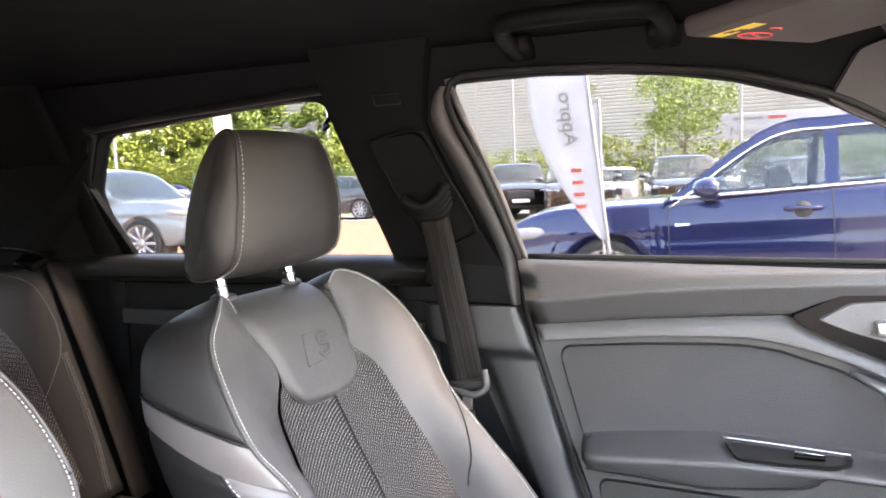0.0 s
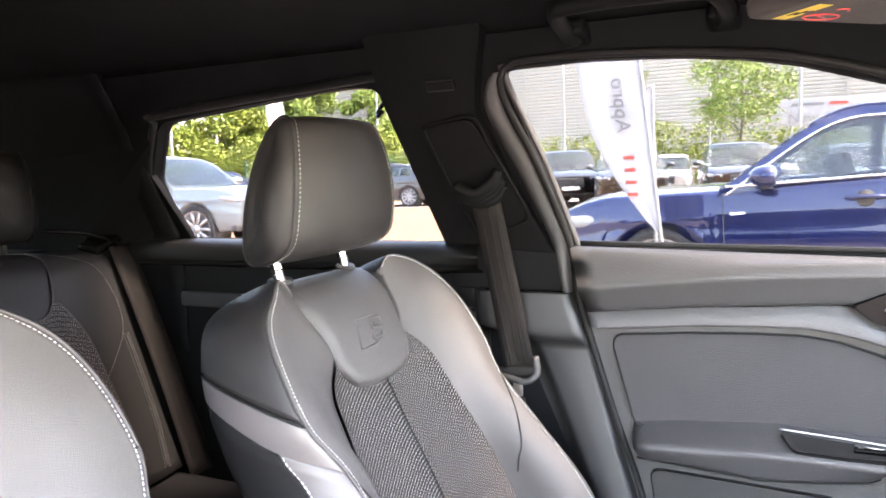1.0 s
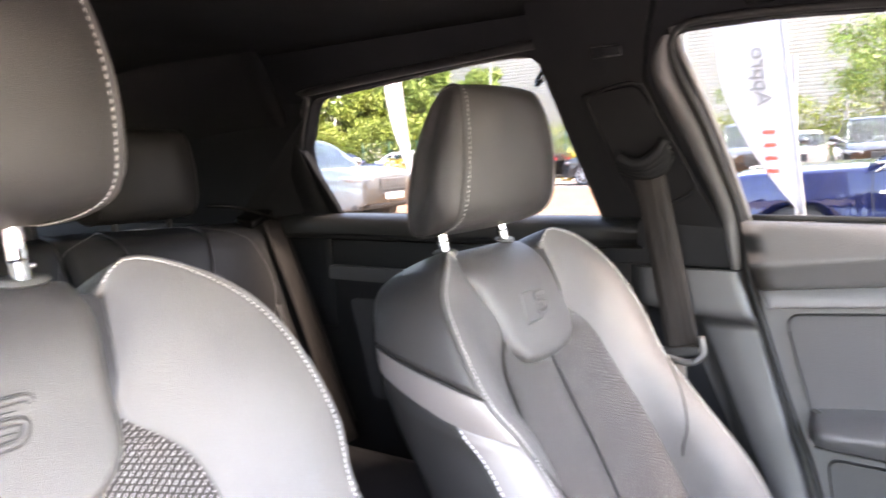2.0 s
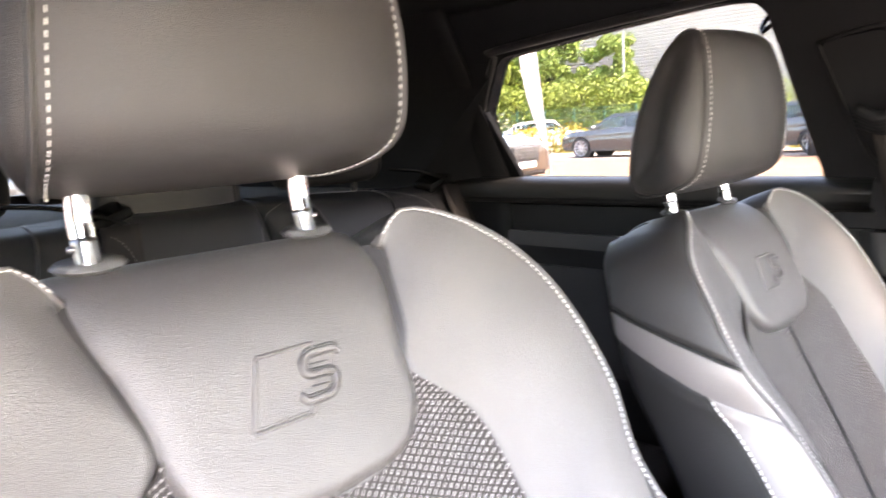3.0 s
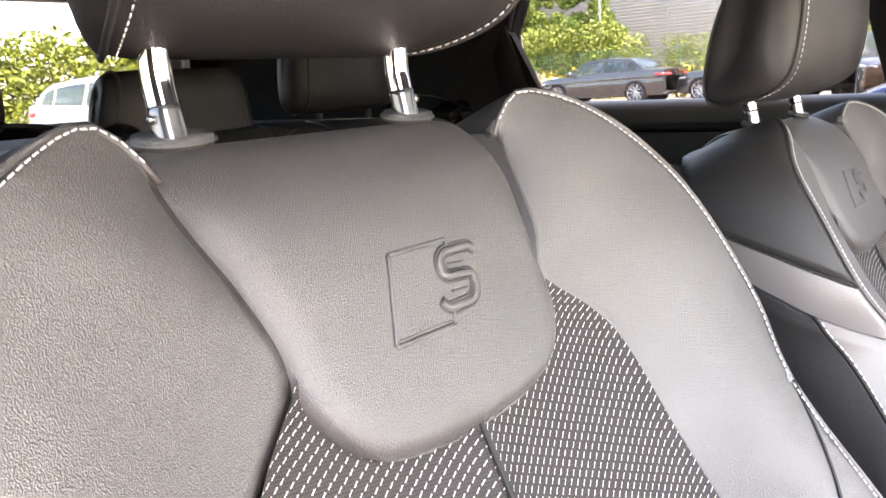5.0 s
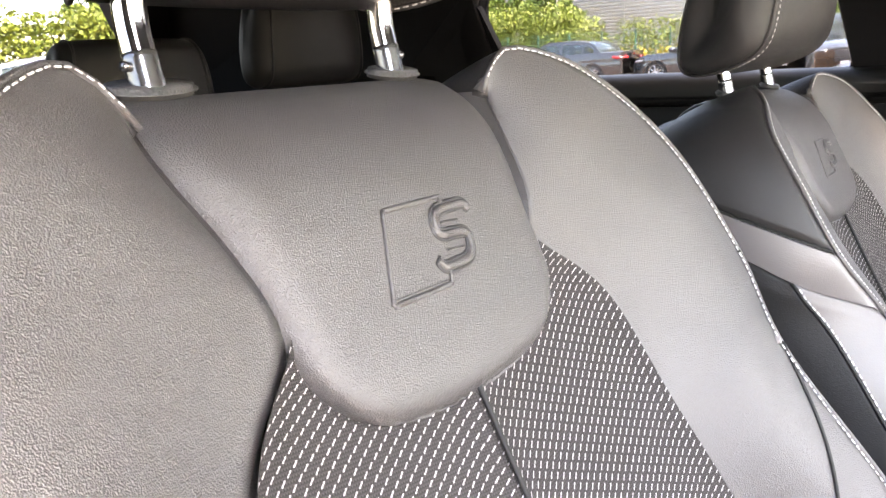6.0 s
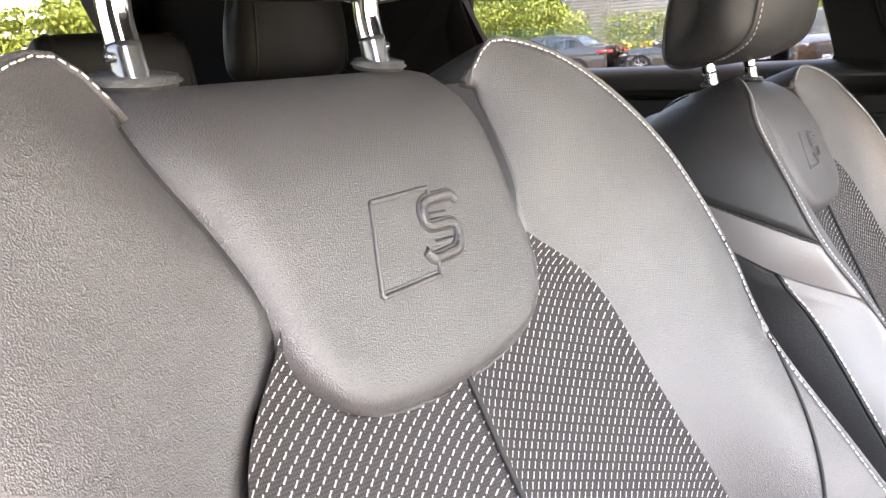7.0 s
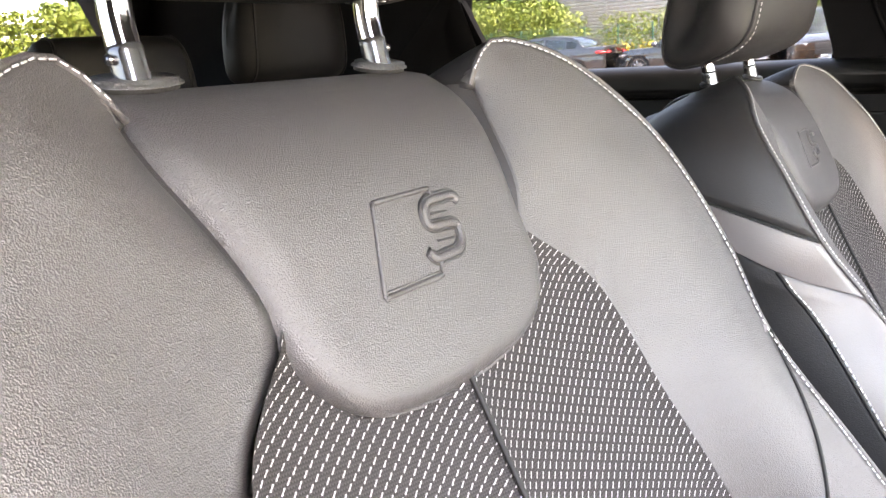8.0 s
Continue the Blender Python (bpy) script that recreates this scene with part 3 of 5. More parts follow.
pane("window_5", screen, lambda x, z, d: on_screen(x, z, d + .012), GLASS, "windscreen")
part_dash = part("dashboard", block((1.3, .45, .30), (-.53, .70, .74), .06, 4), PLASTIC_GREY)
tagged(part_dash, "black moulded dashboard under the windscreen", "dashboard", kind="structure")

front_seat((-.184, -.6425, .981 - .70), "grey leather and knit sport seat beside the open doorway", 0.016)
front_seat((-.857, -.620, .935 - .70), "grey leather and knit sport seat beside the closed door", -0.001)

# rear bench
bench = thing("rear_bench", (-.53, -1.38, FLOOR), "black leather rear bench with three headrests and belts", "bench")
BZ = .955 - FLOOR


def bench_surface(u, v):
    """u across, v from the top (0) down."""
    top = 0.018 * math.cos(min(1, abs(u) / .6) * math.pi)
    z = BZ - .45 * v - (0.03 if v == 0 else 0) * 0
    y = 0.05 + .20 * v
    lobes = 0.022 * (math.sin(math.pi * min(1, max(0, (abs(u) - .13) / .42))) ** 0.6 if abs(u) > .13 else 0.3)
    edge = math.exp(-v * 22)
    return Vector((u, y + lobes * (1 - edge) - 0.05 * edge ** 2, z - 0.012 * edge + top * 0.5))


for a, b, nm in ((-.655, -.14, "outer_back"), (-.135, .135, "middle_back"), (.14, .655, "outer_back")):
    rows = [[bench_surface(a + (b - a) * j / 22, v / 24) + Vector((0, -0.012 * (abs(2 * j / 22 - 1) ** 8), 0)) for j in range(23)] for v in range(25)]
    part(nm, thickened(rows, -0.05), LEATHER_DARK, bench)
OUTLINE = [(.0, .974), (.10, .966), (.166, .948), (.214, .919), (.231, .871), (.232, .83), (.22, .793), (.174, .75), (.136, .718)]
DOUBLE = [(.215, .784), (.208, .64), (.187, .53)]
PAD = [(.10, .966), (.088, .915), (.072, .869), (.050, .845), (.0, .836)]
EDGE = [(.0, .836), (.050, .845), (.074, .866), (.094, .85), (.119, .793), (.129, .704), (.14, .56)]


def on_bench(c, side, pts, count, lift=.003):
    return [bench_surface(c + side * q.x, max(.0, (.968 - q.y) / .45)) + Vector((0, lift, lift * .4)) for q in spline([(u, z, 0) for u, z in pts], count)]


for c in (-.33, .33):
    for side in (-1, 1):
        # fabric, piping lines and stitches on each half of an outer place
        edge = on_bench(c, side, EDGE, 40, .004)
        mid = on_bench(c, 0, [(0, z) for u, z in ((0, .836), (0, .56))], 40, .004)
        rows = [[m.lerp(e, k / 10) for k in range(11)] for m, e in zip(mid, edge)]
        uvs = [[(p.x + 1, i * .007) for p in r] for i, r in enumerate(rows)]
        part("fabric_insert", grid(rows, uvs=uvs), FABRIC, bench, "dark knitted fabric with white flecks")
        for pts, off in ((OUTLINE, -.007), (DOUBLE, -.006), (DOUBLE, .006), (PAD, 0), (EDGE, 0)):
            path = on_bench(c, side, pts, 40, .0025)
            if off >= 0:
                part("seam", tube(path, .0024, 5), LEATHER_SIDE, bench, "sewn seam")
            if off:
                part("stitching", stitches([p + Vector((side * off, .0015, 0)) for p in path], .0062, .0040, .0005, Vector((0, 0, 0))), THREAD_GREY, bench, "row of grey stitches")
part("back_panel", block((1.16, .04, .60), (0, -.07, BZ - .33), .01, turn=(-20, 0, 0)), CARPET, bench)
part("bench_cushion", block((1.16, .50, .16), (0, .40, BZ - .55), .04, 3), LEATHER_DARK, bench)
prof_r = [(-.035, .015), (-.035, .09), (-.012, .165), (.020, .180), (.045, .160), (.052, .09), (.044, .02), (.0, .0)]
prof_m = [(-.035, -.035), (-.035, .04), (-.015, .080), (.020, .085), (.045, .065), (.050, .01), (.042, -.035), (.0, -.05)]
for x, pr in ((-.35, prof_r), (-.01, prof_m), (.36, prof_r)):
    h = new("headrest")
    h.parent = bench
    h.matrix_basis = pose(x, -.02, BZ)
    headrest(h, 0, pr, 0.128, 0.105, (LEATHER_DARK, LEATHER_DARK), lean=0.12, thread=False)
    for s in (-1, 1):
        part("headrest_post", tube([(x + s * .06, -.02, BZ - .05), (x + s * .06, -.02, BZ + .06)], .006, 10), PLASTIC, bench)

for x0, x1, lab in ((-1.146, -1.126, "brown-black rear seat belt beside the window"), (-.42, -.34, "brown-black middle rear seat belt")):
    rb = thing("rear_seat_belt", (x0, -1.33, .50), lab, "seat belt")
    rows = []
    for k in range(21):
        a = k / 20
        rows.append([Vector(((x1 - x0) * a + .006 + w * .030, .0 + .205 * a + .016 + .010 * math.sin(3 * a), .435 - .46 * a)) for w in (-1, -.5, 0, .5, 1)])
    part("webbing", thickened(rows, .0015), BELT, rb)
    part("belt_guide", block((.090, .05, .018), (.020, -.02, .445), .007, 2, (-12, 18, 6)), GLOSS_BLACK, rb, "gloss black belt guide")
    part("guide_lip", tube([(.15, -.02, .478), (.09, .0, .470), (.03, .010, .452), (-.02, .006, .430)], .004, 6, 16), GLOSS_BLACK, rb, "gloss black guide lip")
shelf = part("parcel_shelf", block((1.12, .62, .03), (-.53, -1.78, .915), .006), CARPET)
tagged(shelf, "black parcel shelf behind the rear bench", "shelf")


# ---- far side trim ----
def face(ring, lift, depth, mat, name, parent, label="", bevel=True, lean=True):
    """A trim piece cut to an outline (y, z), standing lift proud of the far side, with a softened rim."""
    cy, cz = sum(a for a, b in ring) / len(ring), sum(b for a, b in ring) / len(ring)
    bm = bmesh.new()
    base = wall_x if lean else (lambda z: LEFT)
    px, py, pz = parent.matrix_basis.translation if parent else (0, 0, 0)
    rows = []
    for d, inset in ((0, 0.0), (depth * 0.6, 0.0), (depth, 0.003)):
        line = []
        for i, (a, b) in enumerate(ring):
            v = Vector((cy - a, cz - b))
            v = v.normalized() * inset if v.length else v
            line.append(Vector((base(b) + lift + d - px, a + v.x - py, b + v.y - pz)))
        rows.append(line)
    bm = grid(rows, closed=True)
    top = [v for v in bm.verts][-len(ring):]
    for f in tessellate_polygon([[Vector((v.co.y, v.co.z, 0)) for v in top]]):
        bm.faces.new([top[i] for i in f])
    return part(name, bm, mat, parent, label, smooth=False)


door = thing("passenger_door", (LEFT, -.3, .40), "closed front passenger door, charcoal and grey trim", "car door")
face(rounded_ring([(-.350, .932), (-.235, .40), (.80, .40), (.80, .915)], .01), .000, .012, PLASTIC_GREY, "door_panel", door, lean=False)
def along(table, y):
    """A height read off a table of (y, z), straight between its entries."""
    for (a, p), (b, q) in zip(table, table[1:]):
        if y <= b or (b, q) == table[-1]:
            return p + (q - p) * (y - a) / (b - a)


CAP_CREASE = [(-.335, .877), (-.164, .895), (-.023, .905), (.129, .912), (.80, .925)]
CAP_FOOT = [(-.330, .838), (-.158, .853), (.061, .866), (.80, .90)]
STRIP_TOP = [(-.330, .838), (-.158, .853), (.045, .865), (.062, .862), (.080, .846), (.132, .826), (.30, .765)]
STRIP_LOW = [(-.330, .809), (-.159, .822), (-.06, .8265), (.003, .827), (.040, .822), (.073, .815), (.134, .797), (.30, .725)]
# sill cap: a pale rolled shoulder down to a crease, then an undercut face
rows = []
for k in range(33):
    y0 = -.346 + 1.14 * k / 32
    c, f = along(CAP_CREASE, y0), along(CAP_FOOT, y0)
    top = .940 - .012 * min(1, max(0, (y0 + .346) / .48))
    lag = .040 * max(0, 1 - (y0 + .346) / .3)
    sec = [(.002, top), (.020, top + .001), (.034, top - .006), (.048, c + .018), (.056, c + .005), (.0575, c), (.056, c - .004), (.047, (c + f) / 2), (.036, f + .001), (.020, f)]
    rows.append([Vector((x, y0 + .3 + lag * (top - z) / .1 * .75, z - .40)) for x, z in [(q.x, q.y) for q in spline([(x, z, 0) for x, z in sec], 34)]])
part("sill_cap", capped(grid(rows)), PLASTIC_GREY, door, "soft charcoal sill cap")
rows = []
for k in range(49):
    y0 = -.322 + .60 * k / 48
    top, low = along(STRIP_TOP, y0), along(STRIP_LOW, y0)
    lag = .020 * max(0, 1 - (y0 + .322) / .2)
    rows.append([Vector((x, y0 + .3 + lag * f, z - .40)) for x, z, f in ((.010, top, 0), (.028, top - .001, 0), (.033, top - .003, .1), (.038, (top + low) / 2, .5), (.041, low + .005, .8), (.040, low + .002, 1), (.034, low, 1), (.010, low + .002, 1))])
part("trim_strip", capped(grid(rows)), TRIM_GREY, door, "satin grey trim strip")
PANEL = [(-.283, .786), (-.274, .801), (-.161, .810), (-.070, .8145), (-.008, .815), (.044, .809), (.127, .783), (.22, .735), (.22, .64), (.135, .660), (-.038, .668), (-.186, .657), (-.246, .648)]
face(rounded_ring(PANEL, .010), .012, .006, CLOTH_DARK, "cloth_panel", door, "dark woven cloth panel", lean=False)
ring = rounded_ring([(a + (.002 if a < 0 else -.002), b - .002) for a, b in PANEL], .010)
part("panel_seam", tube([Vector((.0182, a + .3, b - .40)) for a, b in ring] + [Vector((.0182, ring[0][0] + .3, ring[0][1] - .40))], .0013, 5), RUBBER, door, "dark panel joint")
# armrest: sloping top, crease and under face
ARM_TOP = [(-.246, .652), (-.183, .661), (-.037, .673), (.135, .664), (.30, .650)]
ARM_CREASE = [(-.246, .639), (-.138, .645), (-.028, .652), (.08, .650), (.30, .640)]
ARM_LOW = [(-.246, .620), (-.231, .616), (-.141, .611), (-.060, .606), (.020, .613), (.082, .622), (.110, .640), (.30, .632)]
rows = []
for k in range(41):
    y0 = -.246 + .50 * k / 40
    t, c, low = along(ARM_TOP, y0), along(ARM_CREASE, y0), along(ARM_LOW, y0)
    g = min(1, (y0 + .247) / .018) ** 0.5
    sec = [(.010, t + .010), (.020, t + .006), (.030, t), (.030 + .040 * g, c + .004), (.030 + .046 * g, c), (.030 + .047 * g, c - .006), (.030 + .036 * g, low + .004), (.030 + .030 * g, low), (.012, low - .004)]
    rows.append([Vector((q.x, y0 + .3, q.y - .40)) for q in spline([(x, z, 0) for x, z in sec], 30)])
part("armrest", capped(grid(rows)), PLASTIC_GREY, door, "padded charcoal armrest")
part("armrest_joint", tube([Vector((.061, y + .3, along(ARM_LOW, y) - .4015)) for y in [-.235 + .33 * k / 30 for k in range(31)]], .0016, 5), RUBBER, door, "dark joint under the armrest")


def on_rest(y, z, lift=0.0):
    """A point on the armrest's slope."""
    return Vector((.030 + (.680 - z) * 1.714 + lift * .5, y + .3, z - .40 + lift * .86))


bm = bmesh.new()
edge = rounded_ring([(-.033, .6735), (.052, .6705), (.134, .6670), (.138, .662), (.114, .6560), (.052, .6545), (-.014, .6555)], .007)
up_ring = [bm.verts.new(on_rest(a, b, .0055)) for a, b in edge]
low_ring = [bm.verts.new(on_rest(a, b, -.004)) for a, b in edge]
cy, cz = sum(a for a, b in edge) / len(edge), sum(b for a, b in edge) / len(edge)
in_ring = [bm.verts.new(on_rest(a + (cy - a) * .10, b + (cz - b) * .18, .0035)) for a, b in edge]
for i in range(len(edge)):
    j = (i + 1) % len(edge)
    bm.faces.new((up_ring[i], up_ring[j], in_ring[j], in_ring[i]))
    bm.faces.new((low_ring[i], low_ring[j], up_ring[j], up_ring[i]))
bm.faces.new(in_ring)
sw = part("switch_panel", bm, PLASTIC, door, "dark switch recess", smooth=False)
part("switch_trim", tube([on_rest(a, b, .0065) for a, b in ((-.033, .6742), (.010, .6727), (.052, .6712), (.134, .6677))], .0013, 6, 24), SATIN_METAL, door, "thin satin metal edge")
tip = block((.006, .040, .010), (0, 0, 0), .002)
tip.transform(Matrix.Translation(on_rest(.082, .6620, .006)) @ Matrix.Rotation(radians(40), 4, "Y"))
part("window_switch", tip, GLOSS_BLACK, sw, "gloss black window switch")
part("switch_mark", block((.0012, .006, .003), on_rest(.070, .6625, .0095), 0, turn=(0, 40, 0)), WHITE_PLASTIC, sw, "tiny white window mark", smooth=False)
part("switch_edge", tube([on_rest(.063, .6650, .0095), on_rest(.082, .6643, .0095), on_rest(.101, .6630, .0095)], .001, 5), SATIN_METAL, sw, "thin bright switch edge")
part("pull_strip", tube([(.045, .435, .388), (.062, .47, .372), (.075, .52, .345), (.085, .60, .29)], lambda a: .009 * (0.3 + math.sin(math.pi * a)), 8, 20), SATIN_METAL, door, "satin metal pull strip")
bez = rounded_ring([(.056, .866), (.131, .903), (.34, .925), (.42, .86), (.30, .775), (.190, .800), (.132, .824), (.076, .848)], .006)
face(bez, .036, .014, GLOSS_BLACK, "handle_bezel", door, "gloss black handle surround", lean=False)
hb = rounded_ring([(.091, .862), (.130, .886), (.33, .905), (.34, .825), (.200, .826), (.131, .846)], .006)
face(hb, .050, .005, TRIM_GREY, "handle_recess", door, "grey handle recess", lean=False)
part("door_handle", block((.014, .16, .022), (.066, .54, .462), .006, 3, (6, 0, -4)), SATIN_METAL, door, "satin metal door handle")
face(rounded_ring([(-.225, .585), (.05, .575), (.16, .50), (.55, .50), (.55, .42), (-.20, .42)], .02), .012, .010, PLASTIC_DARK, "door_pocket", door, "dark lower door pocket", lean=False)
# window edge rubber
part("window_seal", tube([Vector((wall_x(z) + .002 - LEFT, y + .3, z - .40)) for y, z in ((-.336, .945), (0, .940), (.42, .935))], .0045, 6, 20), RUBBER, door, "black rubber window seal")

pillar = thing("pillar_trim", (LEFT, -.45, FLOOR), "black centre pillar trim with a belt slider", "pillar trim")
up_ring = rounded_ring([(-.612, 1.278), (-.415, 1.278), (-.440, 1.215), (-.456, 1.160), (-.415, 1.018), (-.366, .918), (-.350, .8665), (-.560, .8665), (-.572, .945), (-.592, 1.058), (-.602, 1.125), (-.612, 1.190)], .010)
face(up_ring, .004, .022, TRIM_BLACK, "upper_trim", pillar, "matt black upper pillar trim")
def strip_between(left, right, lift, bulge, mat, name, parent, label, count=40):
    """A convex trim strip between two lines (y, z) on the leaning far side."""
    px, py, pz = parent.matrix_basis.translation
    a, b = spline([(0, y, z) for y, z in left], count), spline([(0, y, z) for y, z in right], count)
    rows = []
    for p, q in zip(a, b):
        line = []
        for k in range(11):
            f = k / 10
            m = p.lerp(q, f)
            h = (lift + bulge * math.sin(math.pi * f) ** 0.6) * min(1, (len(rows) + 1) / 9)
            line.append(Vector((wall_x(m.z) + h - px, m.y - py, m.z - pz)))
        rows.append(line)
    return part(name, grid(rows), mat, parent, label)


strip_between([(-.424, 1.212), (-.436, 1.195), (-.442, 1.157), (-.410, 1.065), (-.385, .980), (-.371, .905), (-.362, .866)], [(-.412, 1.212), (-.414, 1.195), (-.415, 1.165), (-.383, 1.078), (-.366, 1.01), (-.351, .940), (-.344, .866)], .020, .010, PLASTIC_GREY, "pillar_edge", pillar, "charcoal pillar edge strip")
strip_between([(-.414, 1.221), (-.408, 1.190), (-.372, 1.075), (-.341, .933)], [(-.404, 1.223), (-.397, 1.190), (-.362, 1.075), (-.332, .933)], .004, .008, TRIM_GREY, "door_frame", pillar, "grey door frame strip")
part("door_seal", tube([Vector((wall_x(z) + (.022 if z < 1.2 else .010) - LEFT, y + .45, z - FLOOR)) for y, z in ((.30, 1.047), (.164, 1.129), (.092, 1.165), (-.015, 1.196), (-.085, 1.208), (-.165, 1.217), (-.283, 1.2235), (-.36, 1.224), (-.394, 1.220), (-.408, 1.199), (-.406, 1.165), (-.377, 1.078), (-.346, .940), (-.336, .866), (-.312, .78), (-.272, .65), (-.237, .545), (-.205, .40))], .0055, 8, 90), RUBBER, pillar, "black rubber door seal")
# lower trim: proud head, undercut ledge, then a face that flares out towards the floor
SEAL_Y = [(-.866, -.345), (-.851, -.342), (-.792, -.322), (-.654, -.282), (-.545, -.247), (-.40, -.214)]
FOOT_Y = [(-.866, -.505), (-.80, -.500), (-.793, -.414), (-.776, -.411), (-.703, -.378), (-.546, -.311), (-.40, -.262)]
DEEP = [(-.866, .036), (-.800, .040), (-.790, .036), (-.776, .016), (-.76, .017), (-.40, .052)]
rows = []
for k in range(61):
    z = .864 - .444 * k / 60
    y1, y0, x = along(SEAL_Y, -z), along(FOOT_Y, -z), along(DEEP, -z)
    line = [Vector((.004, y0 - .03, z)), Vector((max(.004, x - .022), y0 - .014, z)), Vector((x - .007, y0 - .004, z)), Vector((x, y0 + .004, z))]
    line += [Vector((x + .003 * math.sin(math.pi * f), y0 + .004 + (y1 - y0 - .010) * f, z)) for f in [(j + 1) / 12 for j in range(12)]]
    line += [Vector((x - .008, y1 - .002, z)), Vector((.004, y1, z))]
    rows.append([p + Vector((0, .45, -FLOOR)) for p in line])
part("lower_trim", grid(rows), PLASTIC_DARK, pillar, "charcoal lower pillar trim with an undercut ledge")
part("trim_joint", tube([Vector((.0385, y + .45, .8655 - FLOOR)) for y in (-.50, -.44, -.39, -.350)], .0014, 5), RUBBER, pillar, "dark joint between the trims")
# belt slider plate and its loop
face(rounded_ring([(-.548, 1.140), (-.462, 1.150), (-.440, 1.10), (-.404, 1.005), (-.412, .985), (-.470, .965), (-.505, .985)], .016), .026, .008, TRIM_BLACK, "slider_plate", pillar, "black belt slider plate")
part("slider_lip", tube([Vector((wall_x(z) + .034 - LEFT, y + .45, z - FLOOR)) for y, z in ((-.548, 1.138), (-.462, 1.150), (-.440, 1.10), (-.404, 1.005), (-.412, .985), (-.470, .965), (-.505, .985), (-.548, 1.138))], .003, 6, 50), TRIM_BLACK, pillar, "raised plate rim")
for k in range(4):
    part("belt_guide", tube([(wall_x(1.04) - LEFT + .045 + .006 * k, y + .45, z - FLOOR) for y, z in ((-.505, 1.028 + .006 * k), (-.475, 1.018 + .005 * k), (-.445, 1.024 + .008 * k), (-.432, 1.045 + .008 * k))], .009, 8, 16), TRIM_BLACK, pillar, "ribbed black belt guide")
part("airbag_tag", block((.006, .046, .016), (wall_x(1.195) - LEFT + .028, -.050, 1.197 - FLOOR), .002, 2, (0, 30, 0)), TRIM_BLACK, pillar, "small black airbag tag")
part("tag_frame", tube([Vector((wall_x(1.195) - LEFT + .0315 + o, -.050 + y, 1.197 - FLOOR + z)) for y, z, o in ((-.022, -.007, -.002), (.022, -.007, -.002), (.022, .007, .004), (-.022, .007, .004), (-.022, -.007, -.002))], .0012, 5), PLASTIC_DARK, pillar, "thin tag rim")
part("coat_hook", tube([(wall_x(1.165) - LEFT + o, y + .45, z - FLOOR) for o, y, z in ((.02, -.612, 1.185), (.035, -.616, 1.168), (.05, -.610, 1.158), (.055, -.598, 1.165))], .0035, 8, 16), GLOSS_BLACK, pillar, "black coat hook")

belt = thing("seat_belt", (-1.13, -.44, FLOOR), "brown-black woven seat belt with a buckle, hanging slack", "seat belt")
rows = []
for k in range(25):
    a = k / 24
    c = Vector((-.005 * a, -.033 + .055 * a, 1.035 - FLOOR - .30 * a))
    wd = Vector((-.004, .0235, .003))
    rows.append([c + wd * s + Vector((.003 * math.sin(3 * s + 4 * a), 0, 0)) for s in (-1, -.6, -.2, .2, .6, 1)])
part("webbing", thickened(rows, .0015), BELT, belt)
for s in (-.45, .1, .55):
    part("weave_rib", tube([r[2] + Vector((-.004, .0235, .003)) * (s + .2) + Vector((.0022, 0, 0)) for r in rows], .0012, 5), BELT, belt)
part("tongue", block((.014, .066, .018), (-.002, .020, .742 - FLOOR), .006, 3, (8, 0, 0)), PLASTIC, belt, "black plastic belt tongue")
part("tongue_loop", tube([(-.0, -.012, .735 - FLOOR), (.008, .030, .728 - FLOOR), (.006, .052, .742 - FLOOR), (.006, .050, .770 - FLOOR)], .006, 8, 24), PLASTIC_GREY, belt, "grey plastic loop")
part("tongue_blade", block((.003, .016, .03), (0, .018, .716 - FLOOR), .001), SATIN_METAL, belt, "steel belt blade")
rows = [[Vector((.002, .012 + .018 * s + .05 * a, .70 - FLOOR - .4 * a)) for s in (-1, 0, 1)] for a in (0, .3, .6, 1)]
part("lower_webbing", thickened(rows, .0015), BELT, belt)

rdoor = thing("rear_door", (LEFT, -.9, .40), "closed rear door with charcoal sill and grey strip", "car door")
rows = []
for k in range(13):
    a = k / 12
    sec = [(.002, .946), (.030, .945), (.046, .938), (.052, .92), (.048, .898), (.012, .892)]
    rows.append([Vector((q.x, -.60 + 1.0 * a, q.y - .40)) for q in spline([(x, z, 0) for x, z in sec], 18)])
part("sill_cap", capped(grid(rows)), PLASTIC, rdoor, "charcoal sill cap")
face(rounded_ring([(-1.30, .89), (-.50, .89), (-.50, .42), (-1.30, .42)], .01), .000, .010, PLASTIC, "door_panel", rdoor, lean=False)
face(rounded_ring([(-1.20, .835), (-.52, .830), (-.52, .800), (-1.20, .805)], .006), .010, .014, PLASTIC_GREY, "trim_strip", rdoor, "satin grey strip", lean=False)
face(rounded_ring([(-1.15, .765), (-.56, .765), (-.56, .55), (-1.1, .55)], .02), .010, .008, CLOTH_DARK, "cloth_panel", rdoor, lean=False)
# solid corner at the back of the rear window
face(rounded_ring([(-1.215, 1.085), (-1.192, 1.085), (-1.168, .955), (-1.172, .925), (-1.235, .925)], .01), -.006, .014, TRIM_BLACK, "corner_trim", rdoor, "black triangular window corner")
part("window_channel", tube([Vector((wall_x(z) - LEFT + .002, y + .9, z - .40)) for y, z in ((-.60, 1.222), (-.68, 1.219), (-1.10, 1.192), (-1.125, 1.178), (-1.205, 1.08), (-1.225, 1.0), (-1.235, .93))], .008, 8, 40), PLASTIC, rdoor, "black window channel")
part("bright_edge", tube([Vector((wall_x(z) - LEFT + .010, y + .9, z - .40)) for y, z in ((-1.22, 1.06), (-1.235, 1.0), (-1.240, .93))], .003, 6, 16), TRIM_GREY, rdoor, "thin grey edge")

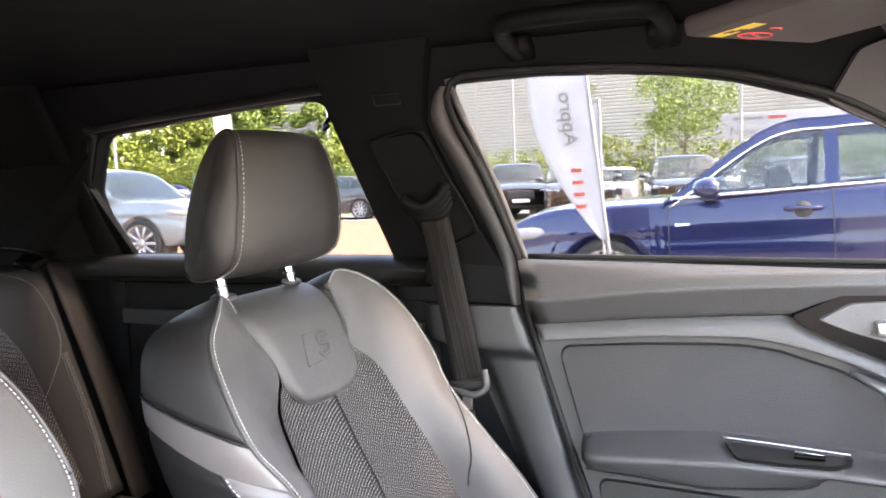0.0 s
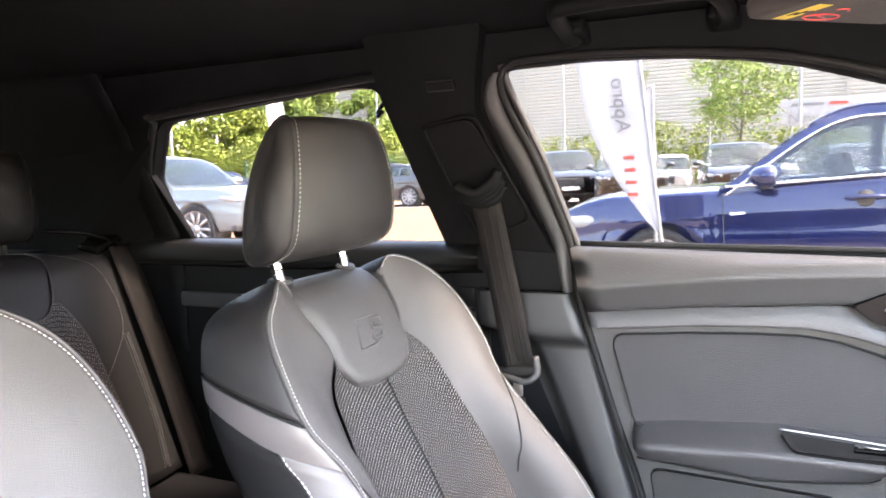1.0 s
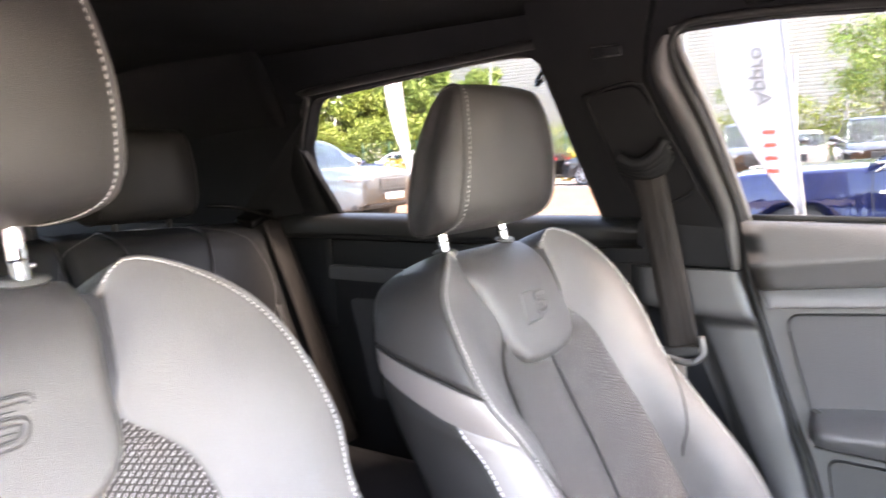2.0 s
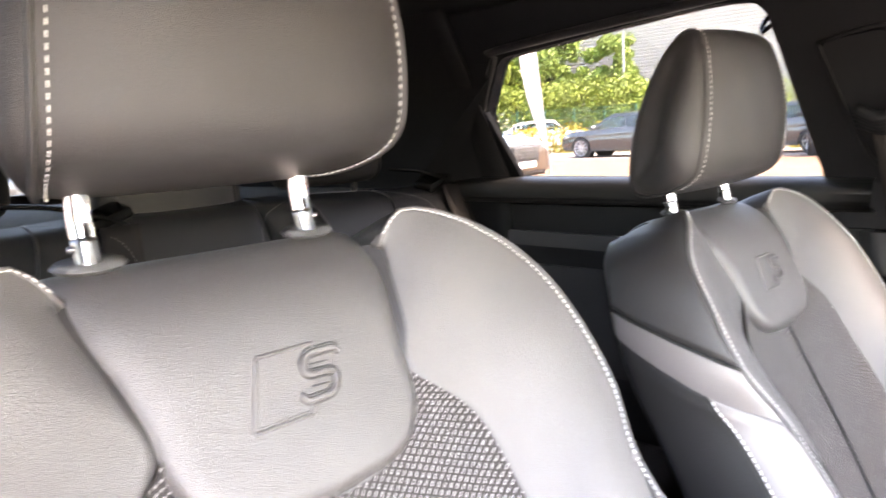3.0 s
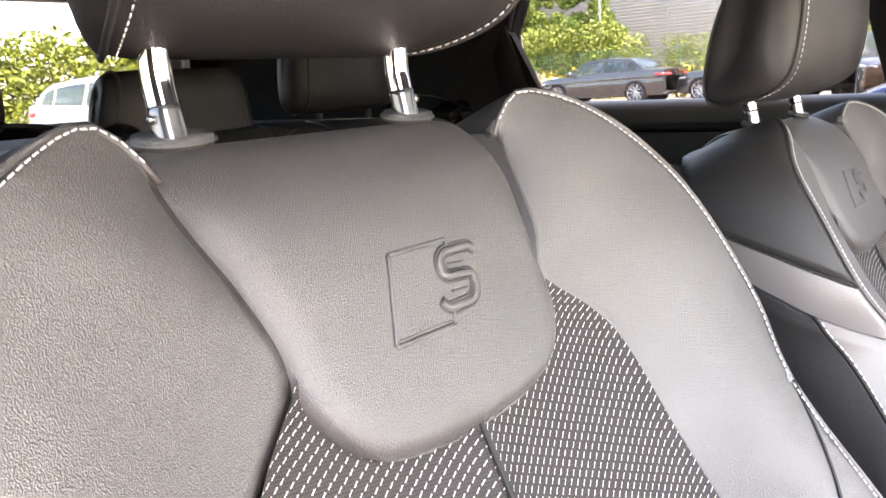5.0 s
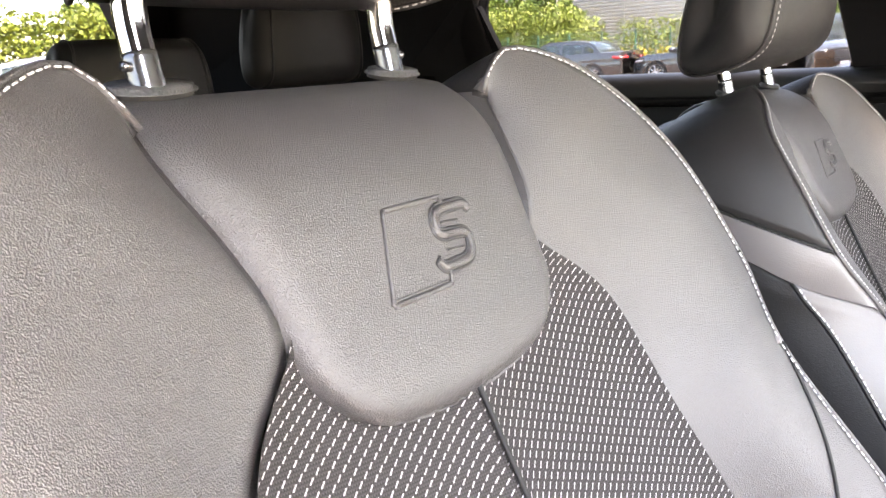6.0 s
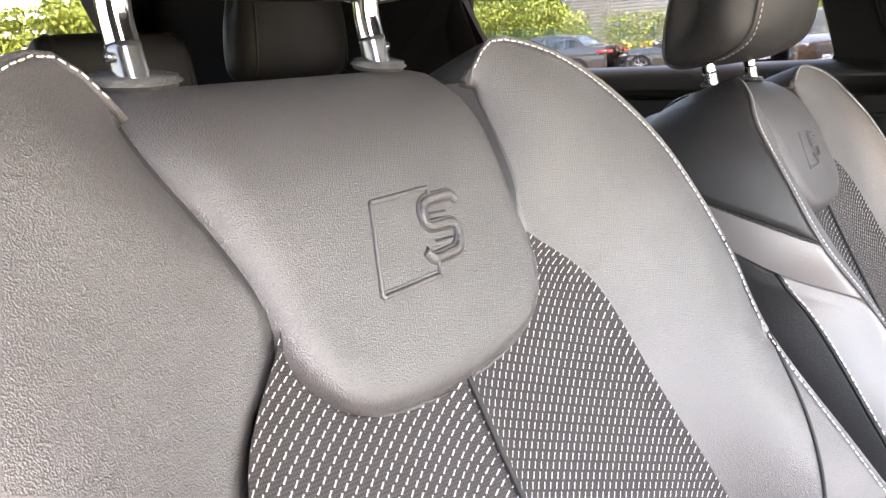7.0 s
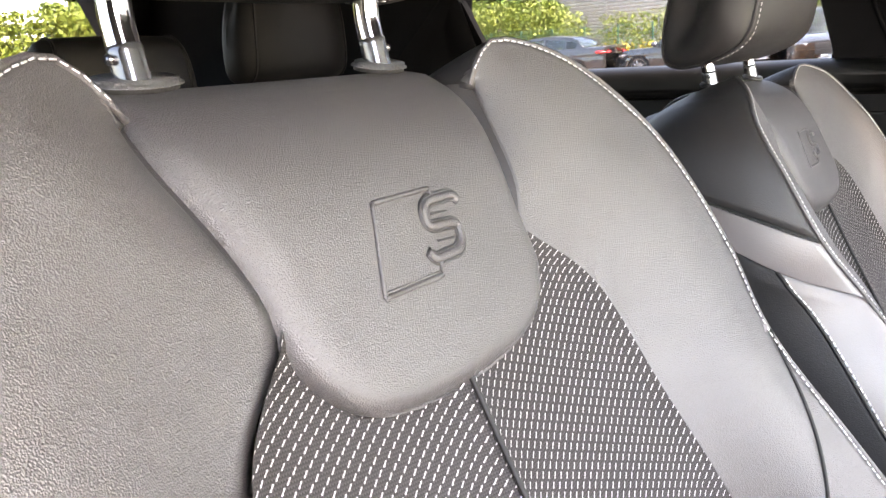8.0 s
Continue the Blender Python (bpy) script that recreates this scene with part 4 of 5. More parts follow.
# rear quarter trim
quarter = thing("quarter_trim", (LEFT, -1.6, FLOOR), "black rear pillar trim with a belt", "pillar trim")
rows = []
for k in range(25):
    a = k / 24
    rows.append([Vector((wall_x(.70 + .60 * b) - LEFT + .006 + .16 * a ** 1.6 * (1 - .5 * b), .405 - 1.06 * a, .70 + .60 * b - FLOOR)) for b in [j / 14 for j in range(15)]])
part("upper_trim", thickened(rows, .01), TRIM_BLACK, quarter)

handle = thing("grab_handle", (-.97, -.195, 1.257), "black fold-up roof grab handle", "grab handle")
part("grip", tube([(-.060, -.094, -.014), (-.030, -.102, -.004), (.020, -.098, .004), (.046, -.080, .008), (.050, 0, .010), (.046, .080, .008), (.020, .098, .004), (-.030, .102, -.004), (-.060, .094, -.014)], .0115, 12, 60), TRIM_BLACK, handle)
for s in (-1, 1):
    part("mount", block((.045, .040, .024), (-.058, s * .096, -.006), .009, 3, (0, -18, 0)), TRIM_BLACK, handle)

visor = thing("sun_visor", (-.835, .078, 1.222), "grey folded sun visor with a warning label", "sun visor", turn=-32)
part("visor_panel", block((.235, .160, .020), (.012, 0, 0), .009, 4, (5, 3, 0)), BEIGE_CLOTH, visor)
part("visor_rod", tube([(-.09, .06, .0), (-.12, .065, .006), (-.14, .07, .03)], .006, 8, 10), PLASTIC, visor, "black pivot rod")
flat = pose(.054, -.046, -.0150, 5, 3, 0)
YELLOW = material("yellow ink", (0.75, 0.55, 0.03), 0.5, vary=0.05)
RED = material("red ink", (0.65, 0.05, 0.05), 0.5, vary=0.05)
lab = block((.096, .048, .0012), (0, 0, 0), 0)
lab.transform(flat)
part("warning_label", lab, WHITE_PLASTIC, visor, "white and yellow warning label", smooth=False)
stripe = block((.022, .0475, .001), (.036, 0, -.0010), 0)
stripe.transform(flat)
part("label_stripe", stripe, YELLOW, visor, "yellow stripe", smooth=False)
for k, w in ((0, .010), (1, .013), (2, .008)):
    bar = block((.003, w, .0006), (.041 - .006 * k, -.006 + .004 * k, -.0017), 0)
    bar.transform(flat)
    part("print_bar", bar, PLASTIC, visor, smooth=False)
circle = [Vector((.026 * math.cos(t) - .012, .0095 * math.sin(t) - .011, -.0014)) for t in [2 * math.pi * k / 32 for k in range(33)]]
part("label_ring", tube([flat @ p for p in circle], .0011, 5), RED, visor, "red forbidding ring")
part("label_bar", tube([flat @ Vector(p) for p in ((-.030, -.017, -.0014), (.006, -.005, -.0014))], .0011, 5), RED, visor)
part("label_sketch", tube([flat @ Vector(p) for p in ((-.022, .010, -.0014), (-.012, .016, -.0014), (.002, .013, -.0014))], .0010, 5, 10), RED, visor)
part("label_sketch", tube([flat @ Vector(p) for p in ((-.020, -.013, -.0014), (-.010, -.008, -.0014), (-.004, -.013, -.0014))], .0012, 5, 10), TRIM_GREY, visor)

# far windscreen pillar
rows = []
for k in range(21):
    a = k / 20
    y = .13 + .70 * a
    z = 1.250 - .31 * a ** 1.15
    rows.append([Vector((-1.015 - .10 * a - s * .055 + .012 * math.sin(math.pi * s), y + .06 * s, z - .075 * s)) for s in [j / 10 for j in range(11)]])
apillar = part("windscreen_pillar", thickened(rows, .012), PLASTIC_GREY)
tagged(apillar, "charcoal windscreen pillar trim", "pillar trim", kind="structure")

# trim over the foot of that pillar, with a joint to the roof lining
cover = face(rounded_ring([(.122, 1.212), (.094, 1.158), (.118, 1.142), (.166, 1.118), (.30, 1.042), (.47, .945), (.58, .945), (.40, 1.12), (.22, 1.205), (.150, 1.222)], .006), .010, .014, PLASTIC_GREY, "windscreen_pillar_cover", None)
tagged(cover, "charcoal trim at the foot of the windscreen pillar", "pillar trim", kind="structure")


# ---- outside ----
GROUND = -.045
ASPHALT = material("pale worn paving", (0.262, 0.226, 0.20), 0.9, vary=0.15, scale=0.7, bump=0.4, bump_scale=60)
TARMAC = material("worn tan tarmac", (0.19, 0.108, 0.058), 0.9, vary=0.12, scale=0.5, bump=0.4, bump_scale=60)
LEAF = material("bright hedge leaves", (0.095, 0.14, 0.016), 0.6, vary=0.3, scale=1.2, tint=(0.16, 0.185, 0.02))
LEAF_TREE = material("tree leaves", (0.10, 0.16, 0.028), 0.6, vary=0.3, scale=1.5, tint=(0.17, 0.22, 0.04))
LEAF_GOLD = material("golden shrub leaves", (0.28, 0.19, 0.012), 0.6, vary=0.25, scale=1.5, tint=(0.2, 0.19, 0.02))
BARK = material("bark", (0.10, 0.075, 0.055), 0.9, vary=0.2, scale=6, bump=0.6, bump_scale=40)
CLAD = material("pale ribbed cladding", (0.365, 0.342, 0.297), 0.55, vary=0.05, scale=0.2)
FLAG = material("white flag cloth", (0.40, 0.40, 0.41), 0.8, vary=0.04, scale=4)
INK_PALE = material("pale grey flag print", (0.17, 0.165, 0.165), 0.8, vary=0.05)
INK_RED = material("red flag print", (0.42, 0.07, 0.045), 0.8, vary=0.05)
SIGN = material("white sign board", (0.34, 0.34, 0.34), 0.5, vary=0.03)
POLE = material("galvanised steel", (0.30, 0.30, 0.30), 0.5, metal=0.3, vary=0.1)
FENCE_GREEN = material("green coated fence wire", (0.02, 0.09, 0.06), 0.5, vary=0.1)
BLUE = material("dark blue metallic paint", (0.004, 0.011, 0.07), 0.22, metal=0.35, vary=0.04, scale=2, coat=1.0)
BLACK_PAINT = material("black car paint", (0.012, 0.012, 0.014), 0.25, vary=0.04, coat=1.0)
GREY_PAINT = material("dark grey car paint", (0.045, 0.048, 0.052), 0.28, metal=0.3, vary=0.04, coat=1.0)
SILVER_PAINT = material("pale blue-silver paint", (0.16, 0.19, 0.205), 0.3, metal=0.2, vary=0.04, coat=1.0)
WHITE_PAINT = material("white car paint", (0.45, 0.45, 0.45), 0.3, vary=0.03, coat=1.0)
TYRE = material("tyre rubber", (0.02, 0.02, 0.02), 0.8, vary=0.1)
RIM = material("alloy wheel", (0.42, 0.42, 0.42), 0.35, metal=0.6, vary=0.05)
LAMP = material("headlight lens", (0.26, 0.27, 0.28), 0.08, vary=0.05, coat=1.0)
TAIL = material("red tail light", (0.45, 0.01, 0.01), 0.15, vary=0.05, coat=1.0)
CABIN = material("dark car interior", (0.05, 0.05, 0.05), 0.8, vary=0.1)

ground = part("ground", block((900, 900, 0.2), (0, 0, GROUND - .1), 0), ASPHALT, smooth=False)
tagged(ground, "pale worn paving of the car park", "ground", kind="structure")
lane = part("lane", block((14.5, 70, 0.01), (-14.2, -12, GROUND), 0), TARMAC, smooth=False)
tagged(lane, "tan surfaced lane between the parked rows", "road", kind="structure")


def wheel(parent, x, y, r, side):
    """Tyre and ten-spoke alloy rim, facing sideways."""
    prof = [(r * .78, -.09), (r * .80, -.105), (r * .92, -.105), (r * .99, -.085), (r, -.05), (r, .05), (r * .99, .085), (r * .92, .105), (r * .80, .105), (r * .78, .09)]
    rows = [[Vector((x + side * b, y + a * math.cos(t), r + a * math.sin(t))) for a, b in prof] for t in [2 * math.pi * k / 36 for k in range(37)]]
    hub = part("tyre", grid(rows), TYRE, parent, "black rubber tyre")
    bms = [disc(r * .20, .03, (x + side * .075, y, r), (0, 90, 0), 20)]
    ring = [(r * .80, .10), (r * .75, .095), (r * .75, .02), (r * .80, .0)]
    bms.append(grid([[Vector((x + side * b, y + a * math.cos(t), r + a * math.sin(t))) for a, b in ring] for t in [2 * math.pi * k / 36 for k in range(37)]]))
    for k in range(10):
        a = 36 * k
        sp = block((.03, r * .58, .045), (0, r * .47, 0), .006, 1)
        sp.transform(Matrix.Translation((x + side * .07, y, r)) @ Euler((radians(a), 0, 0)).to_matrix().to_4x4())
        bms.append(sp)
    part("rim", joined(*bms), RIM, hub, "spoked alloy rim")
    part("brake_disc", disc(r * .5, .02, (x + side * .01, y, r), (0, 90, 0), 24), CABIN, hub)


def car(at, turn, paint, label, L=4.35, W=1.80, H=1.43, wb=2.63, front=.86, belt=.93, rise=.10, hood=.88, suv=False, hatch=True, fine=False, group="", glass=None):
    """A parked car, nose towards +y: body shell with wheel arches, glazed cabin, wheels, lamps, mirrors."""
    root = thing("car", at, label, "car", group, turn=turn)
    hw, r = W / 2, .335 if not suv else .36
    yf = L / 2
    ya, yb = yf - front, yf - front - wb
    sill = .24 if not suv else .32
    arch = r + .045
    N = 88 if fine else 52
    cab0, cab1 = ya - .42, -yf + (.35 if hatch else .85)   # screen base, cabin rear

    def shoulder(y):
        if y > cab0:
            a = (y - cab0) / (yf - cab0)
            return belt - .02 - (belt - hood) * a - .17 * max(0, a - .55) ** 2 / .2
        return belt + rise * min(1, (cab0 - y) / (cab0 - cab1))

    def width(y):
        a = abs(y) / yf
        return hw * (1 - .16 * max(0, a - .72) ** 2 / .078 * (1 if y > 0 else .7)) * (1 - .02 * a)

    ys = sorted(set([-yf + L * k / N for k in range(N + 1)] + [c + arch * math.cos(math.pi * k / 12) for c in (ya, yb) for k in range(13)]))
    rows = []
    for y in ys:
        low = sill + .10 * max(0, abs(y) / yf - .86) / .14
        for c in (ya, yb):
            if abs(y - c) <= arch + 1e-6:
                low = max(low, r + math.sqrt(max(0, arch ** 2 - (y - c) ** 2)))
        top, w = shoulder(y), width(y)
        low = min(low, top - .06)
        half = []
        for k in range(15):
            v = k / 14
            z = low + (top - low) * v
            zz = (z - sill) / (top - sill)
            # sides: full at the middle, a crease two thirds up
            x = w * (0.93 + 0.07 * math.sin(math.pi * min(1, .12 + zz * .72)) ** .7) - .018 * max(0, zz - .72) / .28 - (0.012 if .60 < zz < .70 else 0)
            half.append(Vector((x, y, z)))
        xe = half[-1].x
        for k in range(1, 9):
            v = k / 8
            crown = .045 if (y > cab0 or (y < cab1 and not hatch)) else -.02
            half.append(Vector((xe * (1 - v), y, top + crown * math.sin(math.pi / 2 * v) ** .8 + (.012 if fine and y > cab0 and .2 < v < .4 else 0))))
        rows.append([Vector((-p.x, p.y, p.z)) for p in half] + half[-2::-1])
    body = part("body", capped(grid(rows)), paint, root)
    # floor pan under the shell
    part("underbody", block((W * .9, L * .94, .10), (0, 0, sill + .05), .02), CABIN, root)

    # cabin: roof line from the screen base over the roof to the tail
    rl = [(cab0 + .02, belt - .01), (cab0 - .62, H - .075), (cab0 - 1.05, H - .008), (cab0 - 1.5, H), (cab1 + .75, H - .035), (cab1 + .28, H - .10), (cab1 - .12, belt + rise + .01)]
    if suv:
        rl[1], rl[4], rl[5] = (cab0 - .50, H - .09), (cab1 + .55, H - .02), (cab1 + .12, H - .07)
    line = spline([(0, y, z) for y, z in rl], 60)
    tum = .36

    def side_x(y, z):
        return (width(y) - .03) - max(0, z - belt) * tum

    def band(t0, t1, lift, mat, name, label="", par=root):
        out = []
        a, b = int(t0 * 59), int(t1 * 59)
        for p in line[a:b + 1]:
            w = side_x(p.y, p.z)
            out.append([Vector((w * s, p.y, p.z + lift + .035 * (1 - s * s) * min(1, (p.z - belt) / .3 if p.z > belt else 0))) for s in [-1 + k / 6 for k in range(13)]])
        ob = part(name, thickened(out, -.012), mat, par, label)
        if mat in (GLASS_SHEEN, GLASS_DARK):
            ob.visible_shadow = False
        return ob
    g = glass or GLASS_DARK
    s1, s2 = .235, .80
    band(.0, s1, .0, g, "windscreen", "raked windscreen")
    band(s1, s2, .002, paint, "roof")
    band(s2, .985, .0, g, "rear_window")
    outer = [(p.y, p.z) for p in line[::2]] + [(line[-1].y, belt + rise - .03), (line[0].y, belt - .04)]
    yB = cab0 - (1.01 if fine else 1.30)
    yC = cab1 + .55

    def bz(y):
        return shoulder(y) + .018
    up = [(p.y, p.z) for p in line]

    def roof_z(y):
        for a, b in zip(up, up[1:]):
            if min(a[0], b[0]) <= y <= max(a[0], b[0]):
                f = (y - a[0]) / (b[0] - a[0]) if b[0] != a[0] else 0
                return a[1] + f * (b[1] - a[1])
        return belt

    def hole(y0, y1, lead=False, tail=False):
        n = 10
        top = []
        for k in range(n + 1):
            y = y0 + (y1 - y0) * k / n
            top.append((y, max(bz(y) + .012, roof_z(y) - .075)))
        return top + [(y1, bz(y1)), (y0, bz(y0))]
    wins = [hole(cab0 - .16, yB + .03), hole(yB - .05, yC + .0)]
    if cab1 + .1 < yC - .28:
        wins.append(hole(yC - .06, cab1 + .14))
    for sd in (-1, 1):
        fr = part("side_frame", plate(outer, wins, lambda y, z, d, sd=sd: (sd * (side_x(y, z) - d), y, z), .02), paint, root, smooth=False)
        for wring in wins:
            ob = part("side_window", plate(wring, [], lambda y, z, d, sd=sd: (sd * (side_x(y, z) - .006 - d), y, z), .004), g, root, smooth=False)
            ob.visible_shadow = False
        if fine:
            low = [Vector((sd * (side_x(y, bz(y)) + .010), y, bz(y) - .004)) for y in [cab0 - .02 + (cab1 + .16 - cab0) * k / 30 for k in range(31)]]
            part("chrome_strip", tube(low, .011, 6), CHROME, root, "bright window strip")
            arc = [Vector((sd * (side_x(y, roof_z(y) - .06) + .006), y, roof_z(y) - .062)) for y in [cab0 - .02 + (cab1 + .16 - cab0) * k / 40 for k in range(41)]]
            part("chrome_strip", tube(arc, .009, 6), CHROME, root, "bright window strip")
            for yy in (cab0 - .0, yB - .01, yC + .25):
                zs = [sill + .10 + (bz(yy) - sill - .12) * k / 10 for k in range(11)]
                pts = []
                for z in zs:
                    zz = (z - sill) / (shoulder(yy) - sill)
                    x = width(yy) * (0.93 + 0.07 * math.sin(math.pi * min(1, .12 + zz * .72)) ** .7) - .018 * max(0, zz - .72) / .28
                    pts.append(Vector((sd * x, yy - .03 * (1 - zz), z)))
                part("door_gap", tube(pts, .004, 5), CABIN, root, "dark door gap")
            for yy in (yB + .16, yC + .38):
                zc = shoulder(yy) - .125
                zz = (zc - sill) / (shoulder(yy) - sill)
                x = width(yy) * (0.93 + 0.07 * math.sin(math.pi * min(1, .12 + zz * .72)) ** .7)
                part("handle_cup", disc(.055, .012, (sd * (x - .002), yy, zc), (0, 90, 0), 20, .003, 1.0), CABIN, root)
                part("door_handle", tube([(sd * (x + .004), yy + .11, zc + .006), (sd * (x + .03), yy + .07, zc + .010), (sd * (x + .034), yy, zc + .012), (sd * (x + .03), yy - .07, zc + .012), (sd * (x + .004), yy - .11, zc + .010)], .014, 8, 20), paint, root, "body-coloured door handle")
            part("wing_badge", block((.008, .10, .028), (sd * (width(ya - .42) * .995 - .006), ya - .52, shoulder(ya) - .13), .003), WHITE_PLASTIC, root, "small pale badge")
        # mirror
        ym = cab0 - (.30 if fine else .20)
        x0 = side_x(ym, belt)
        shell = bmesh.new()
        bmesh.ops.create_uvsphere(shell, u_segments=20, v_segments=12, radius=1.0)
        for v in shell.verts:
            v.co = Vector((v.co.x * .115, max(-.35, v.co.y) * .12, v.co.z * .072))
        shell.transform(Matrix.Translation((sd * (x0 + .16), ym + .01, belt + .085)))
        mir = part("mirror", shell, paint, root, "body-coloured door mirror")
        part("mirror_foot", block((.14, .07, .035), (sd * (x0 + .045), ym + .02, belt + .015), .01), CABIN, mir, "black mirror foot")
        part("mirror_glass", disc(.09, .004, (sd * (x0 + .16), ym - .035, belt + .085), (90, 0, 0), 20, 0, .60), CHROME, mir)
        # lamps
        hl = [(sd * width(yf - .16) * f, yf - d, hood - .20 + dz) for f, d, dz in ((1.0, .42, .045), (1.01, .25, .03), (.90, .10, .015), (.66, .02, .0))]
        part("headlight", tube(hl, lambda a: .052 - .012 * a, 8, 16), LAMP, root, "clear headlight")
        tl = [(sd * width(-yf + .16) * f, -yf + d, belt - .06 + dz) for f, d, dz in ((1.0, .32, .01), (1.0, .15, .0), (.80, .01, .0), (.55, -.01, .0))]
        part("tail_light", tube(tl, .045, 8, 16), TAIL, root, "red tail light")
        for yc in (ya, yb):
            wheel(root, sd * (hw - .115), yc, r, sd)
            part("wheel_well", disc(arch - .005, .30, (sd * (hw - .24), yc, r), (0, 90, 0), 28), CABIN, root)
        part("sill_trim", block((.04, wb - 2 * arch, .10), (sd * (hw * .945), (ya + yb) / 2, sill + .03), .01), CABIN, root)
    # nose: grille, lower intake, plate bar
    part("grille", block((W * .42, .05, .26), (0, yf - .005, hood - .30), .02, 2, (-6, 0, 0)), CABIN, root, "dark grille")
    for k in range(5):
        part("grille_bar", block((W * .40, .02, .012), (0, yf + .022, hood - .40 + .05 * k), .003), CHROME if fine else CABIN, root)
    part("bumper_intake", block((W * .7, .06, .10), (0, yf - .05, sill + .10), .02), CABIN, root)
    part("plate", block((.50, .012, .10), (0, yf + .03, hood - .46), .003), WHITE_PLASTIC, root, "blank white number plate")
    # seats seen through the glass
    for sx in (-.36, .36):
        part("cabin_seat", block((.46, .16, .55), (sx, yB + .25, belt - .05), .06, 2, (-14, 0, 0)), CABIN, root)
    part("dash", block((W * .8, .4, .12), (0, cab0 - .35, belt - .03), .04), CABIN, root)
    return root


car((-6.3, .385, GROUND), 180, BLUE, "shiny dark blue hatchback with bright window trim, parked", fine=True, H=1.46, belt=.935, rise=.17, hood=.88, glass=GLASS_SHEEN)
car((-9.6, -9.9, GROUND), 4, SILVER_PAINT, "pale blue-silver SUV parked on the tan tarmac", L=4.5, H=1.50, suv=True, hood=.98, belt=1.0, wb=2.68, glass=GLASS_DARK)
car((-23.2, -13.3, GROUND), 180, GREY_PAINT, "dark grey saloon parked before a golden shrub bed", L=4.75, W=1.84, wb=2.9, hatch=False)
row = "cars parked in the row by the building"
for k, (x, y, turn, paint, suv, lab) in enumerate([
        (-22.5, -6.6, -70, BLACK_PAINT, True, "black SUV with its nose to the lane"),
        (-20.5, -4.3, -75, GREY_PAINT, True, "dark grey SUV with a slatted grille"),
        (-21.0, -1.6, -80, BLACK_PAINT, True, "black SUV in the parked row"),
        (-21.2, 1.1, -80, GREY_PAINT, False, "dark grey hatchback in the parked row"),
        (-29.0, -4.6, -85, WHITE_PAINT, False, "white hatchback in the second row"),
        (-29.0, -1.2, -85, WHITE_PAINT, True, "white SUV in the second row"),
        (-29.0, 2.0, -85, BLACK_PAINT, True, "black SUV in the second row"),
        (-29.0, -8.4, -85, BLACK_PAINT, False, "black hatchback in the second row")]):
    car((x, y, GROUND), turn, paint, lab, L=4.4, H=1.60 if suv else 1.45, suv=suv, hood=1.0 if suv else .88, belt=1.04 if suv else .93, group=row)
far = "cars parked far off by the hedge"
for x, y, turn, paint, lab in ((-24, -25.5, 40, WHITE_PAINT, "white car far off by the hedge"), (-21, -28, 40, WHITE_PAINT, "white car far off in the lane"), (-30, -21.5, 30, WHITE_PAINT, "white car behind the golden shrubs"),
                               (-32, -17.0, 20, SILVER_PAINT, "silver car behind the golden shrubs"), (-27.5, -24, 40, BLUE, "blue car far off by the hedge"), (-23.5, -8.6, 175, GREY_PAINT, "grey car parked behind the saloon"),
                               (-6.5, -13.0, 10, WHITE_PAINT, "white car parked behind"), (-2.5, -12.5, 5, SILVER_PAINT, "silver car parked behind"), (1.2, -12.5, -5, GREY_PAINT, "grey car parked behind"), (-3.0, -22, 5, WHITE_PAINT, "white car in the back row")):
    car((x, y, GROUND), turn, paint, lab, group=far)


def leaf_mesh(name, clumps, size, mat, label, category, parent=None, kind="", seed=1, rest=None):
    """Many small folded leaves scattered in ball-shaped clumps: (x, y, z, rx, ry, rz, count)."""
    rng = np.random.default_rng(seed)
    vs, fs = [], []
    for cx, cy, cz, rx, ry, rz, n in clumps:
        d = rng.normal(size=(n, 3))
        d /= np.linalg.norm(d, axis=1)[:, None]
        d *= (rng.uniform(.25, 1.08, size=(n, 1)) ** .5)
        c = np.array([cx, cy, cz]) + d * np.array([rx, ry, rz])
        c[:, 2] = np.maximum(c[:, 2], .05)
        a = rng.normal(size=(n, 3))
        a /= np.linalg.norm(a, axis=1)[:, None]
        b = np.cross(a, rng.normal(size=(n, 3)))
        b /= np.linalg.norm(b, axis=1)[:, None]
        s = size * rng.uniform(.6, 1.3, size=(n, 1))
        k = len(vs)
        q = np.stack([c - a * s, c + b * s * .5, c + a * s, c - b * s * .5], 1).reshape(-1, 3)
        vs.extend(map(tuple, q))
        fs.extend((k + 4 * i, k + 4 * i + 1, k + 4 * i + 2, k + 4 * i + 3) for i in range(n))
    me = bpy.data.meshes.new(name)
    me.from_pydata(vs, [], fs)
    me.materials.append(mat)
    ob = new(name, me)
    ob.parent = parent
    if not parent:
        ob.location.z = GROUND
    tagged(ob, label, category, kind=kind)
    return ob


rnd = random.Random(4)


def hedge(name, x0, y0, x1, y1, h, depth, mat, label, per=220, size=.10, seed=1):
    n = int(math.hypot(x1 - x0, y1 - y0) / .9)
    cl = []
    for k in range(n + 1):
        a = k / n
        x, y = x0 + (x1 - x0) * a, y0 + (y1 - y0) * a
        hh = h * rnd.uniform(.88, 1.08)
        for lay in range(max(1, int(hh / .8))):
            z = .5 + lay * .8
            if z < hh:
                cl.append((x + rnd.uniform(-.3, .3), y + rnd.uniform(-.3, .3), z, depth, .9, min(.75, hh - z + .1), per))
    return leaf_mesh(name, cl, size, mat, label, "hedge", kind="stuff", seed=seed)


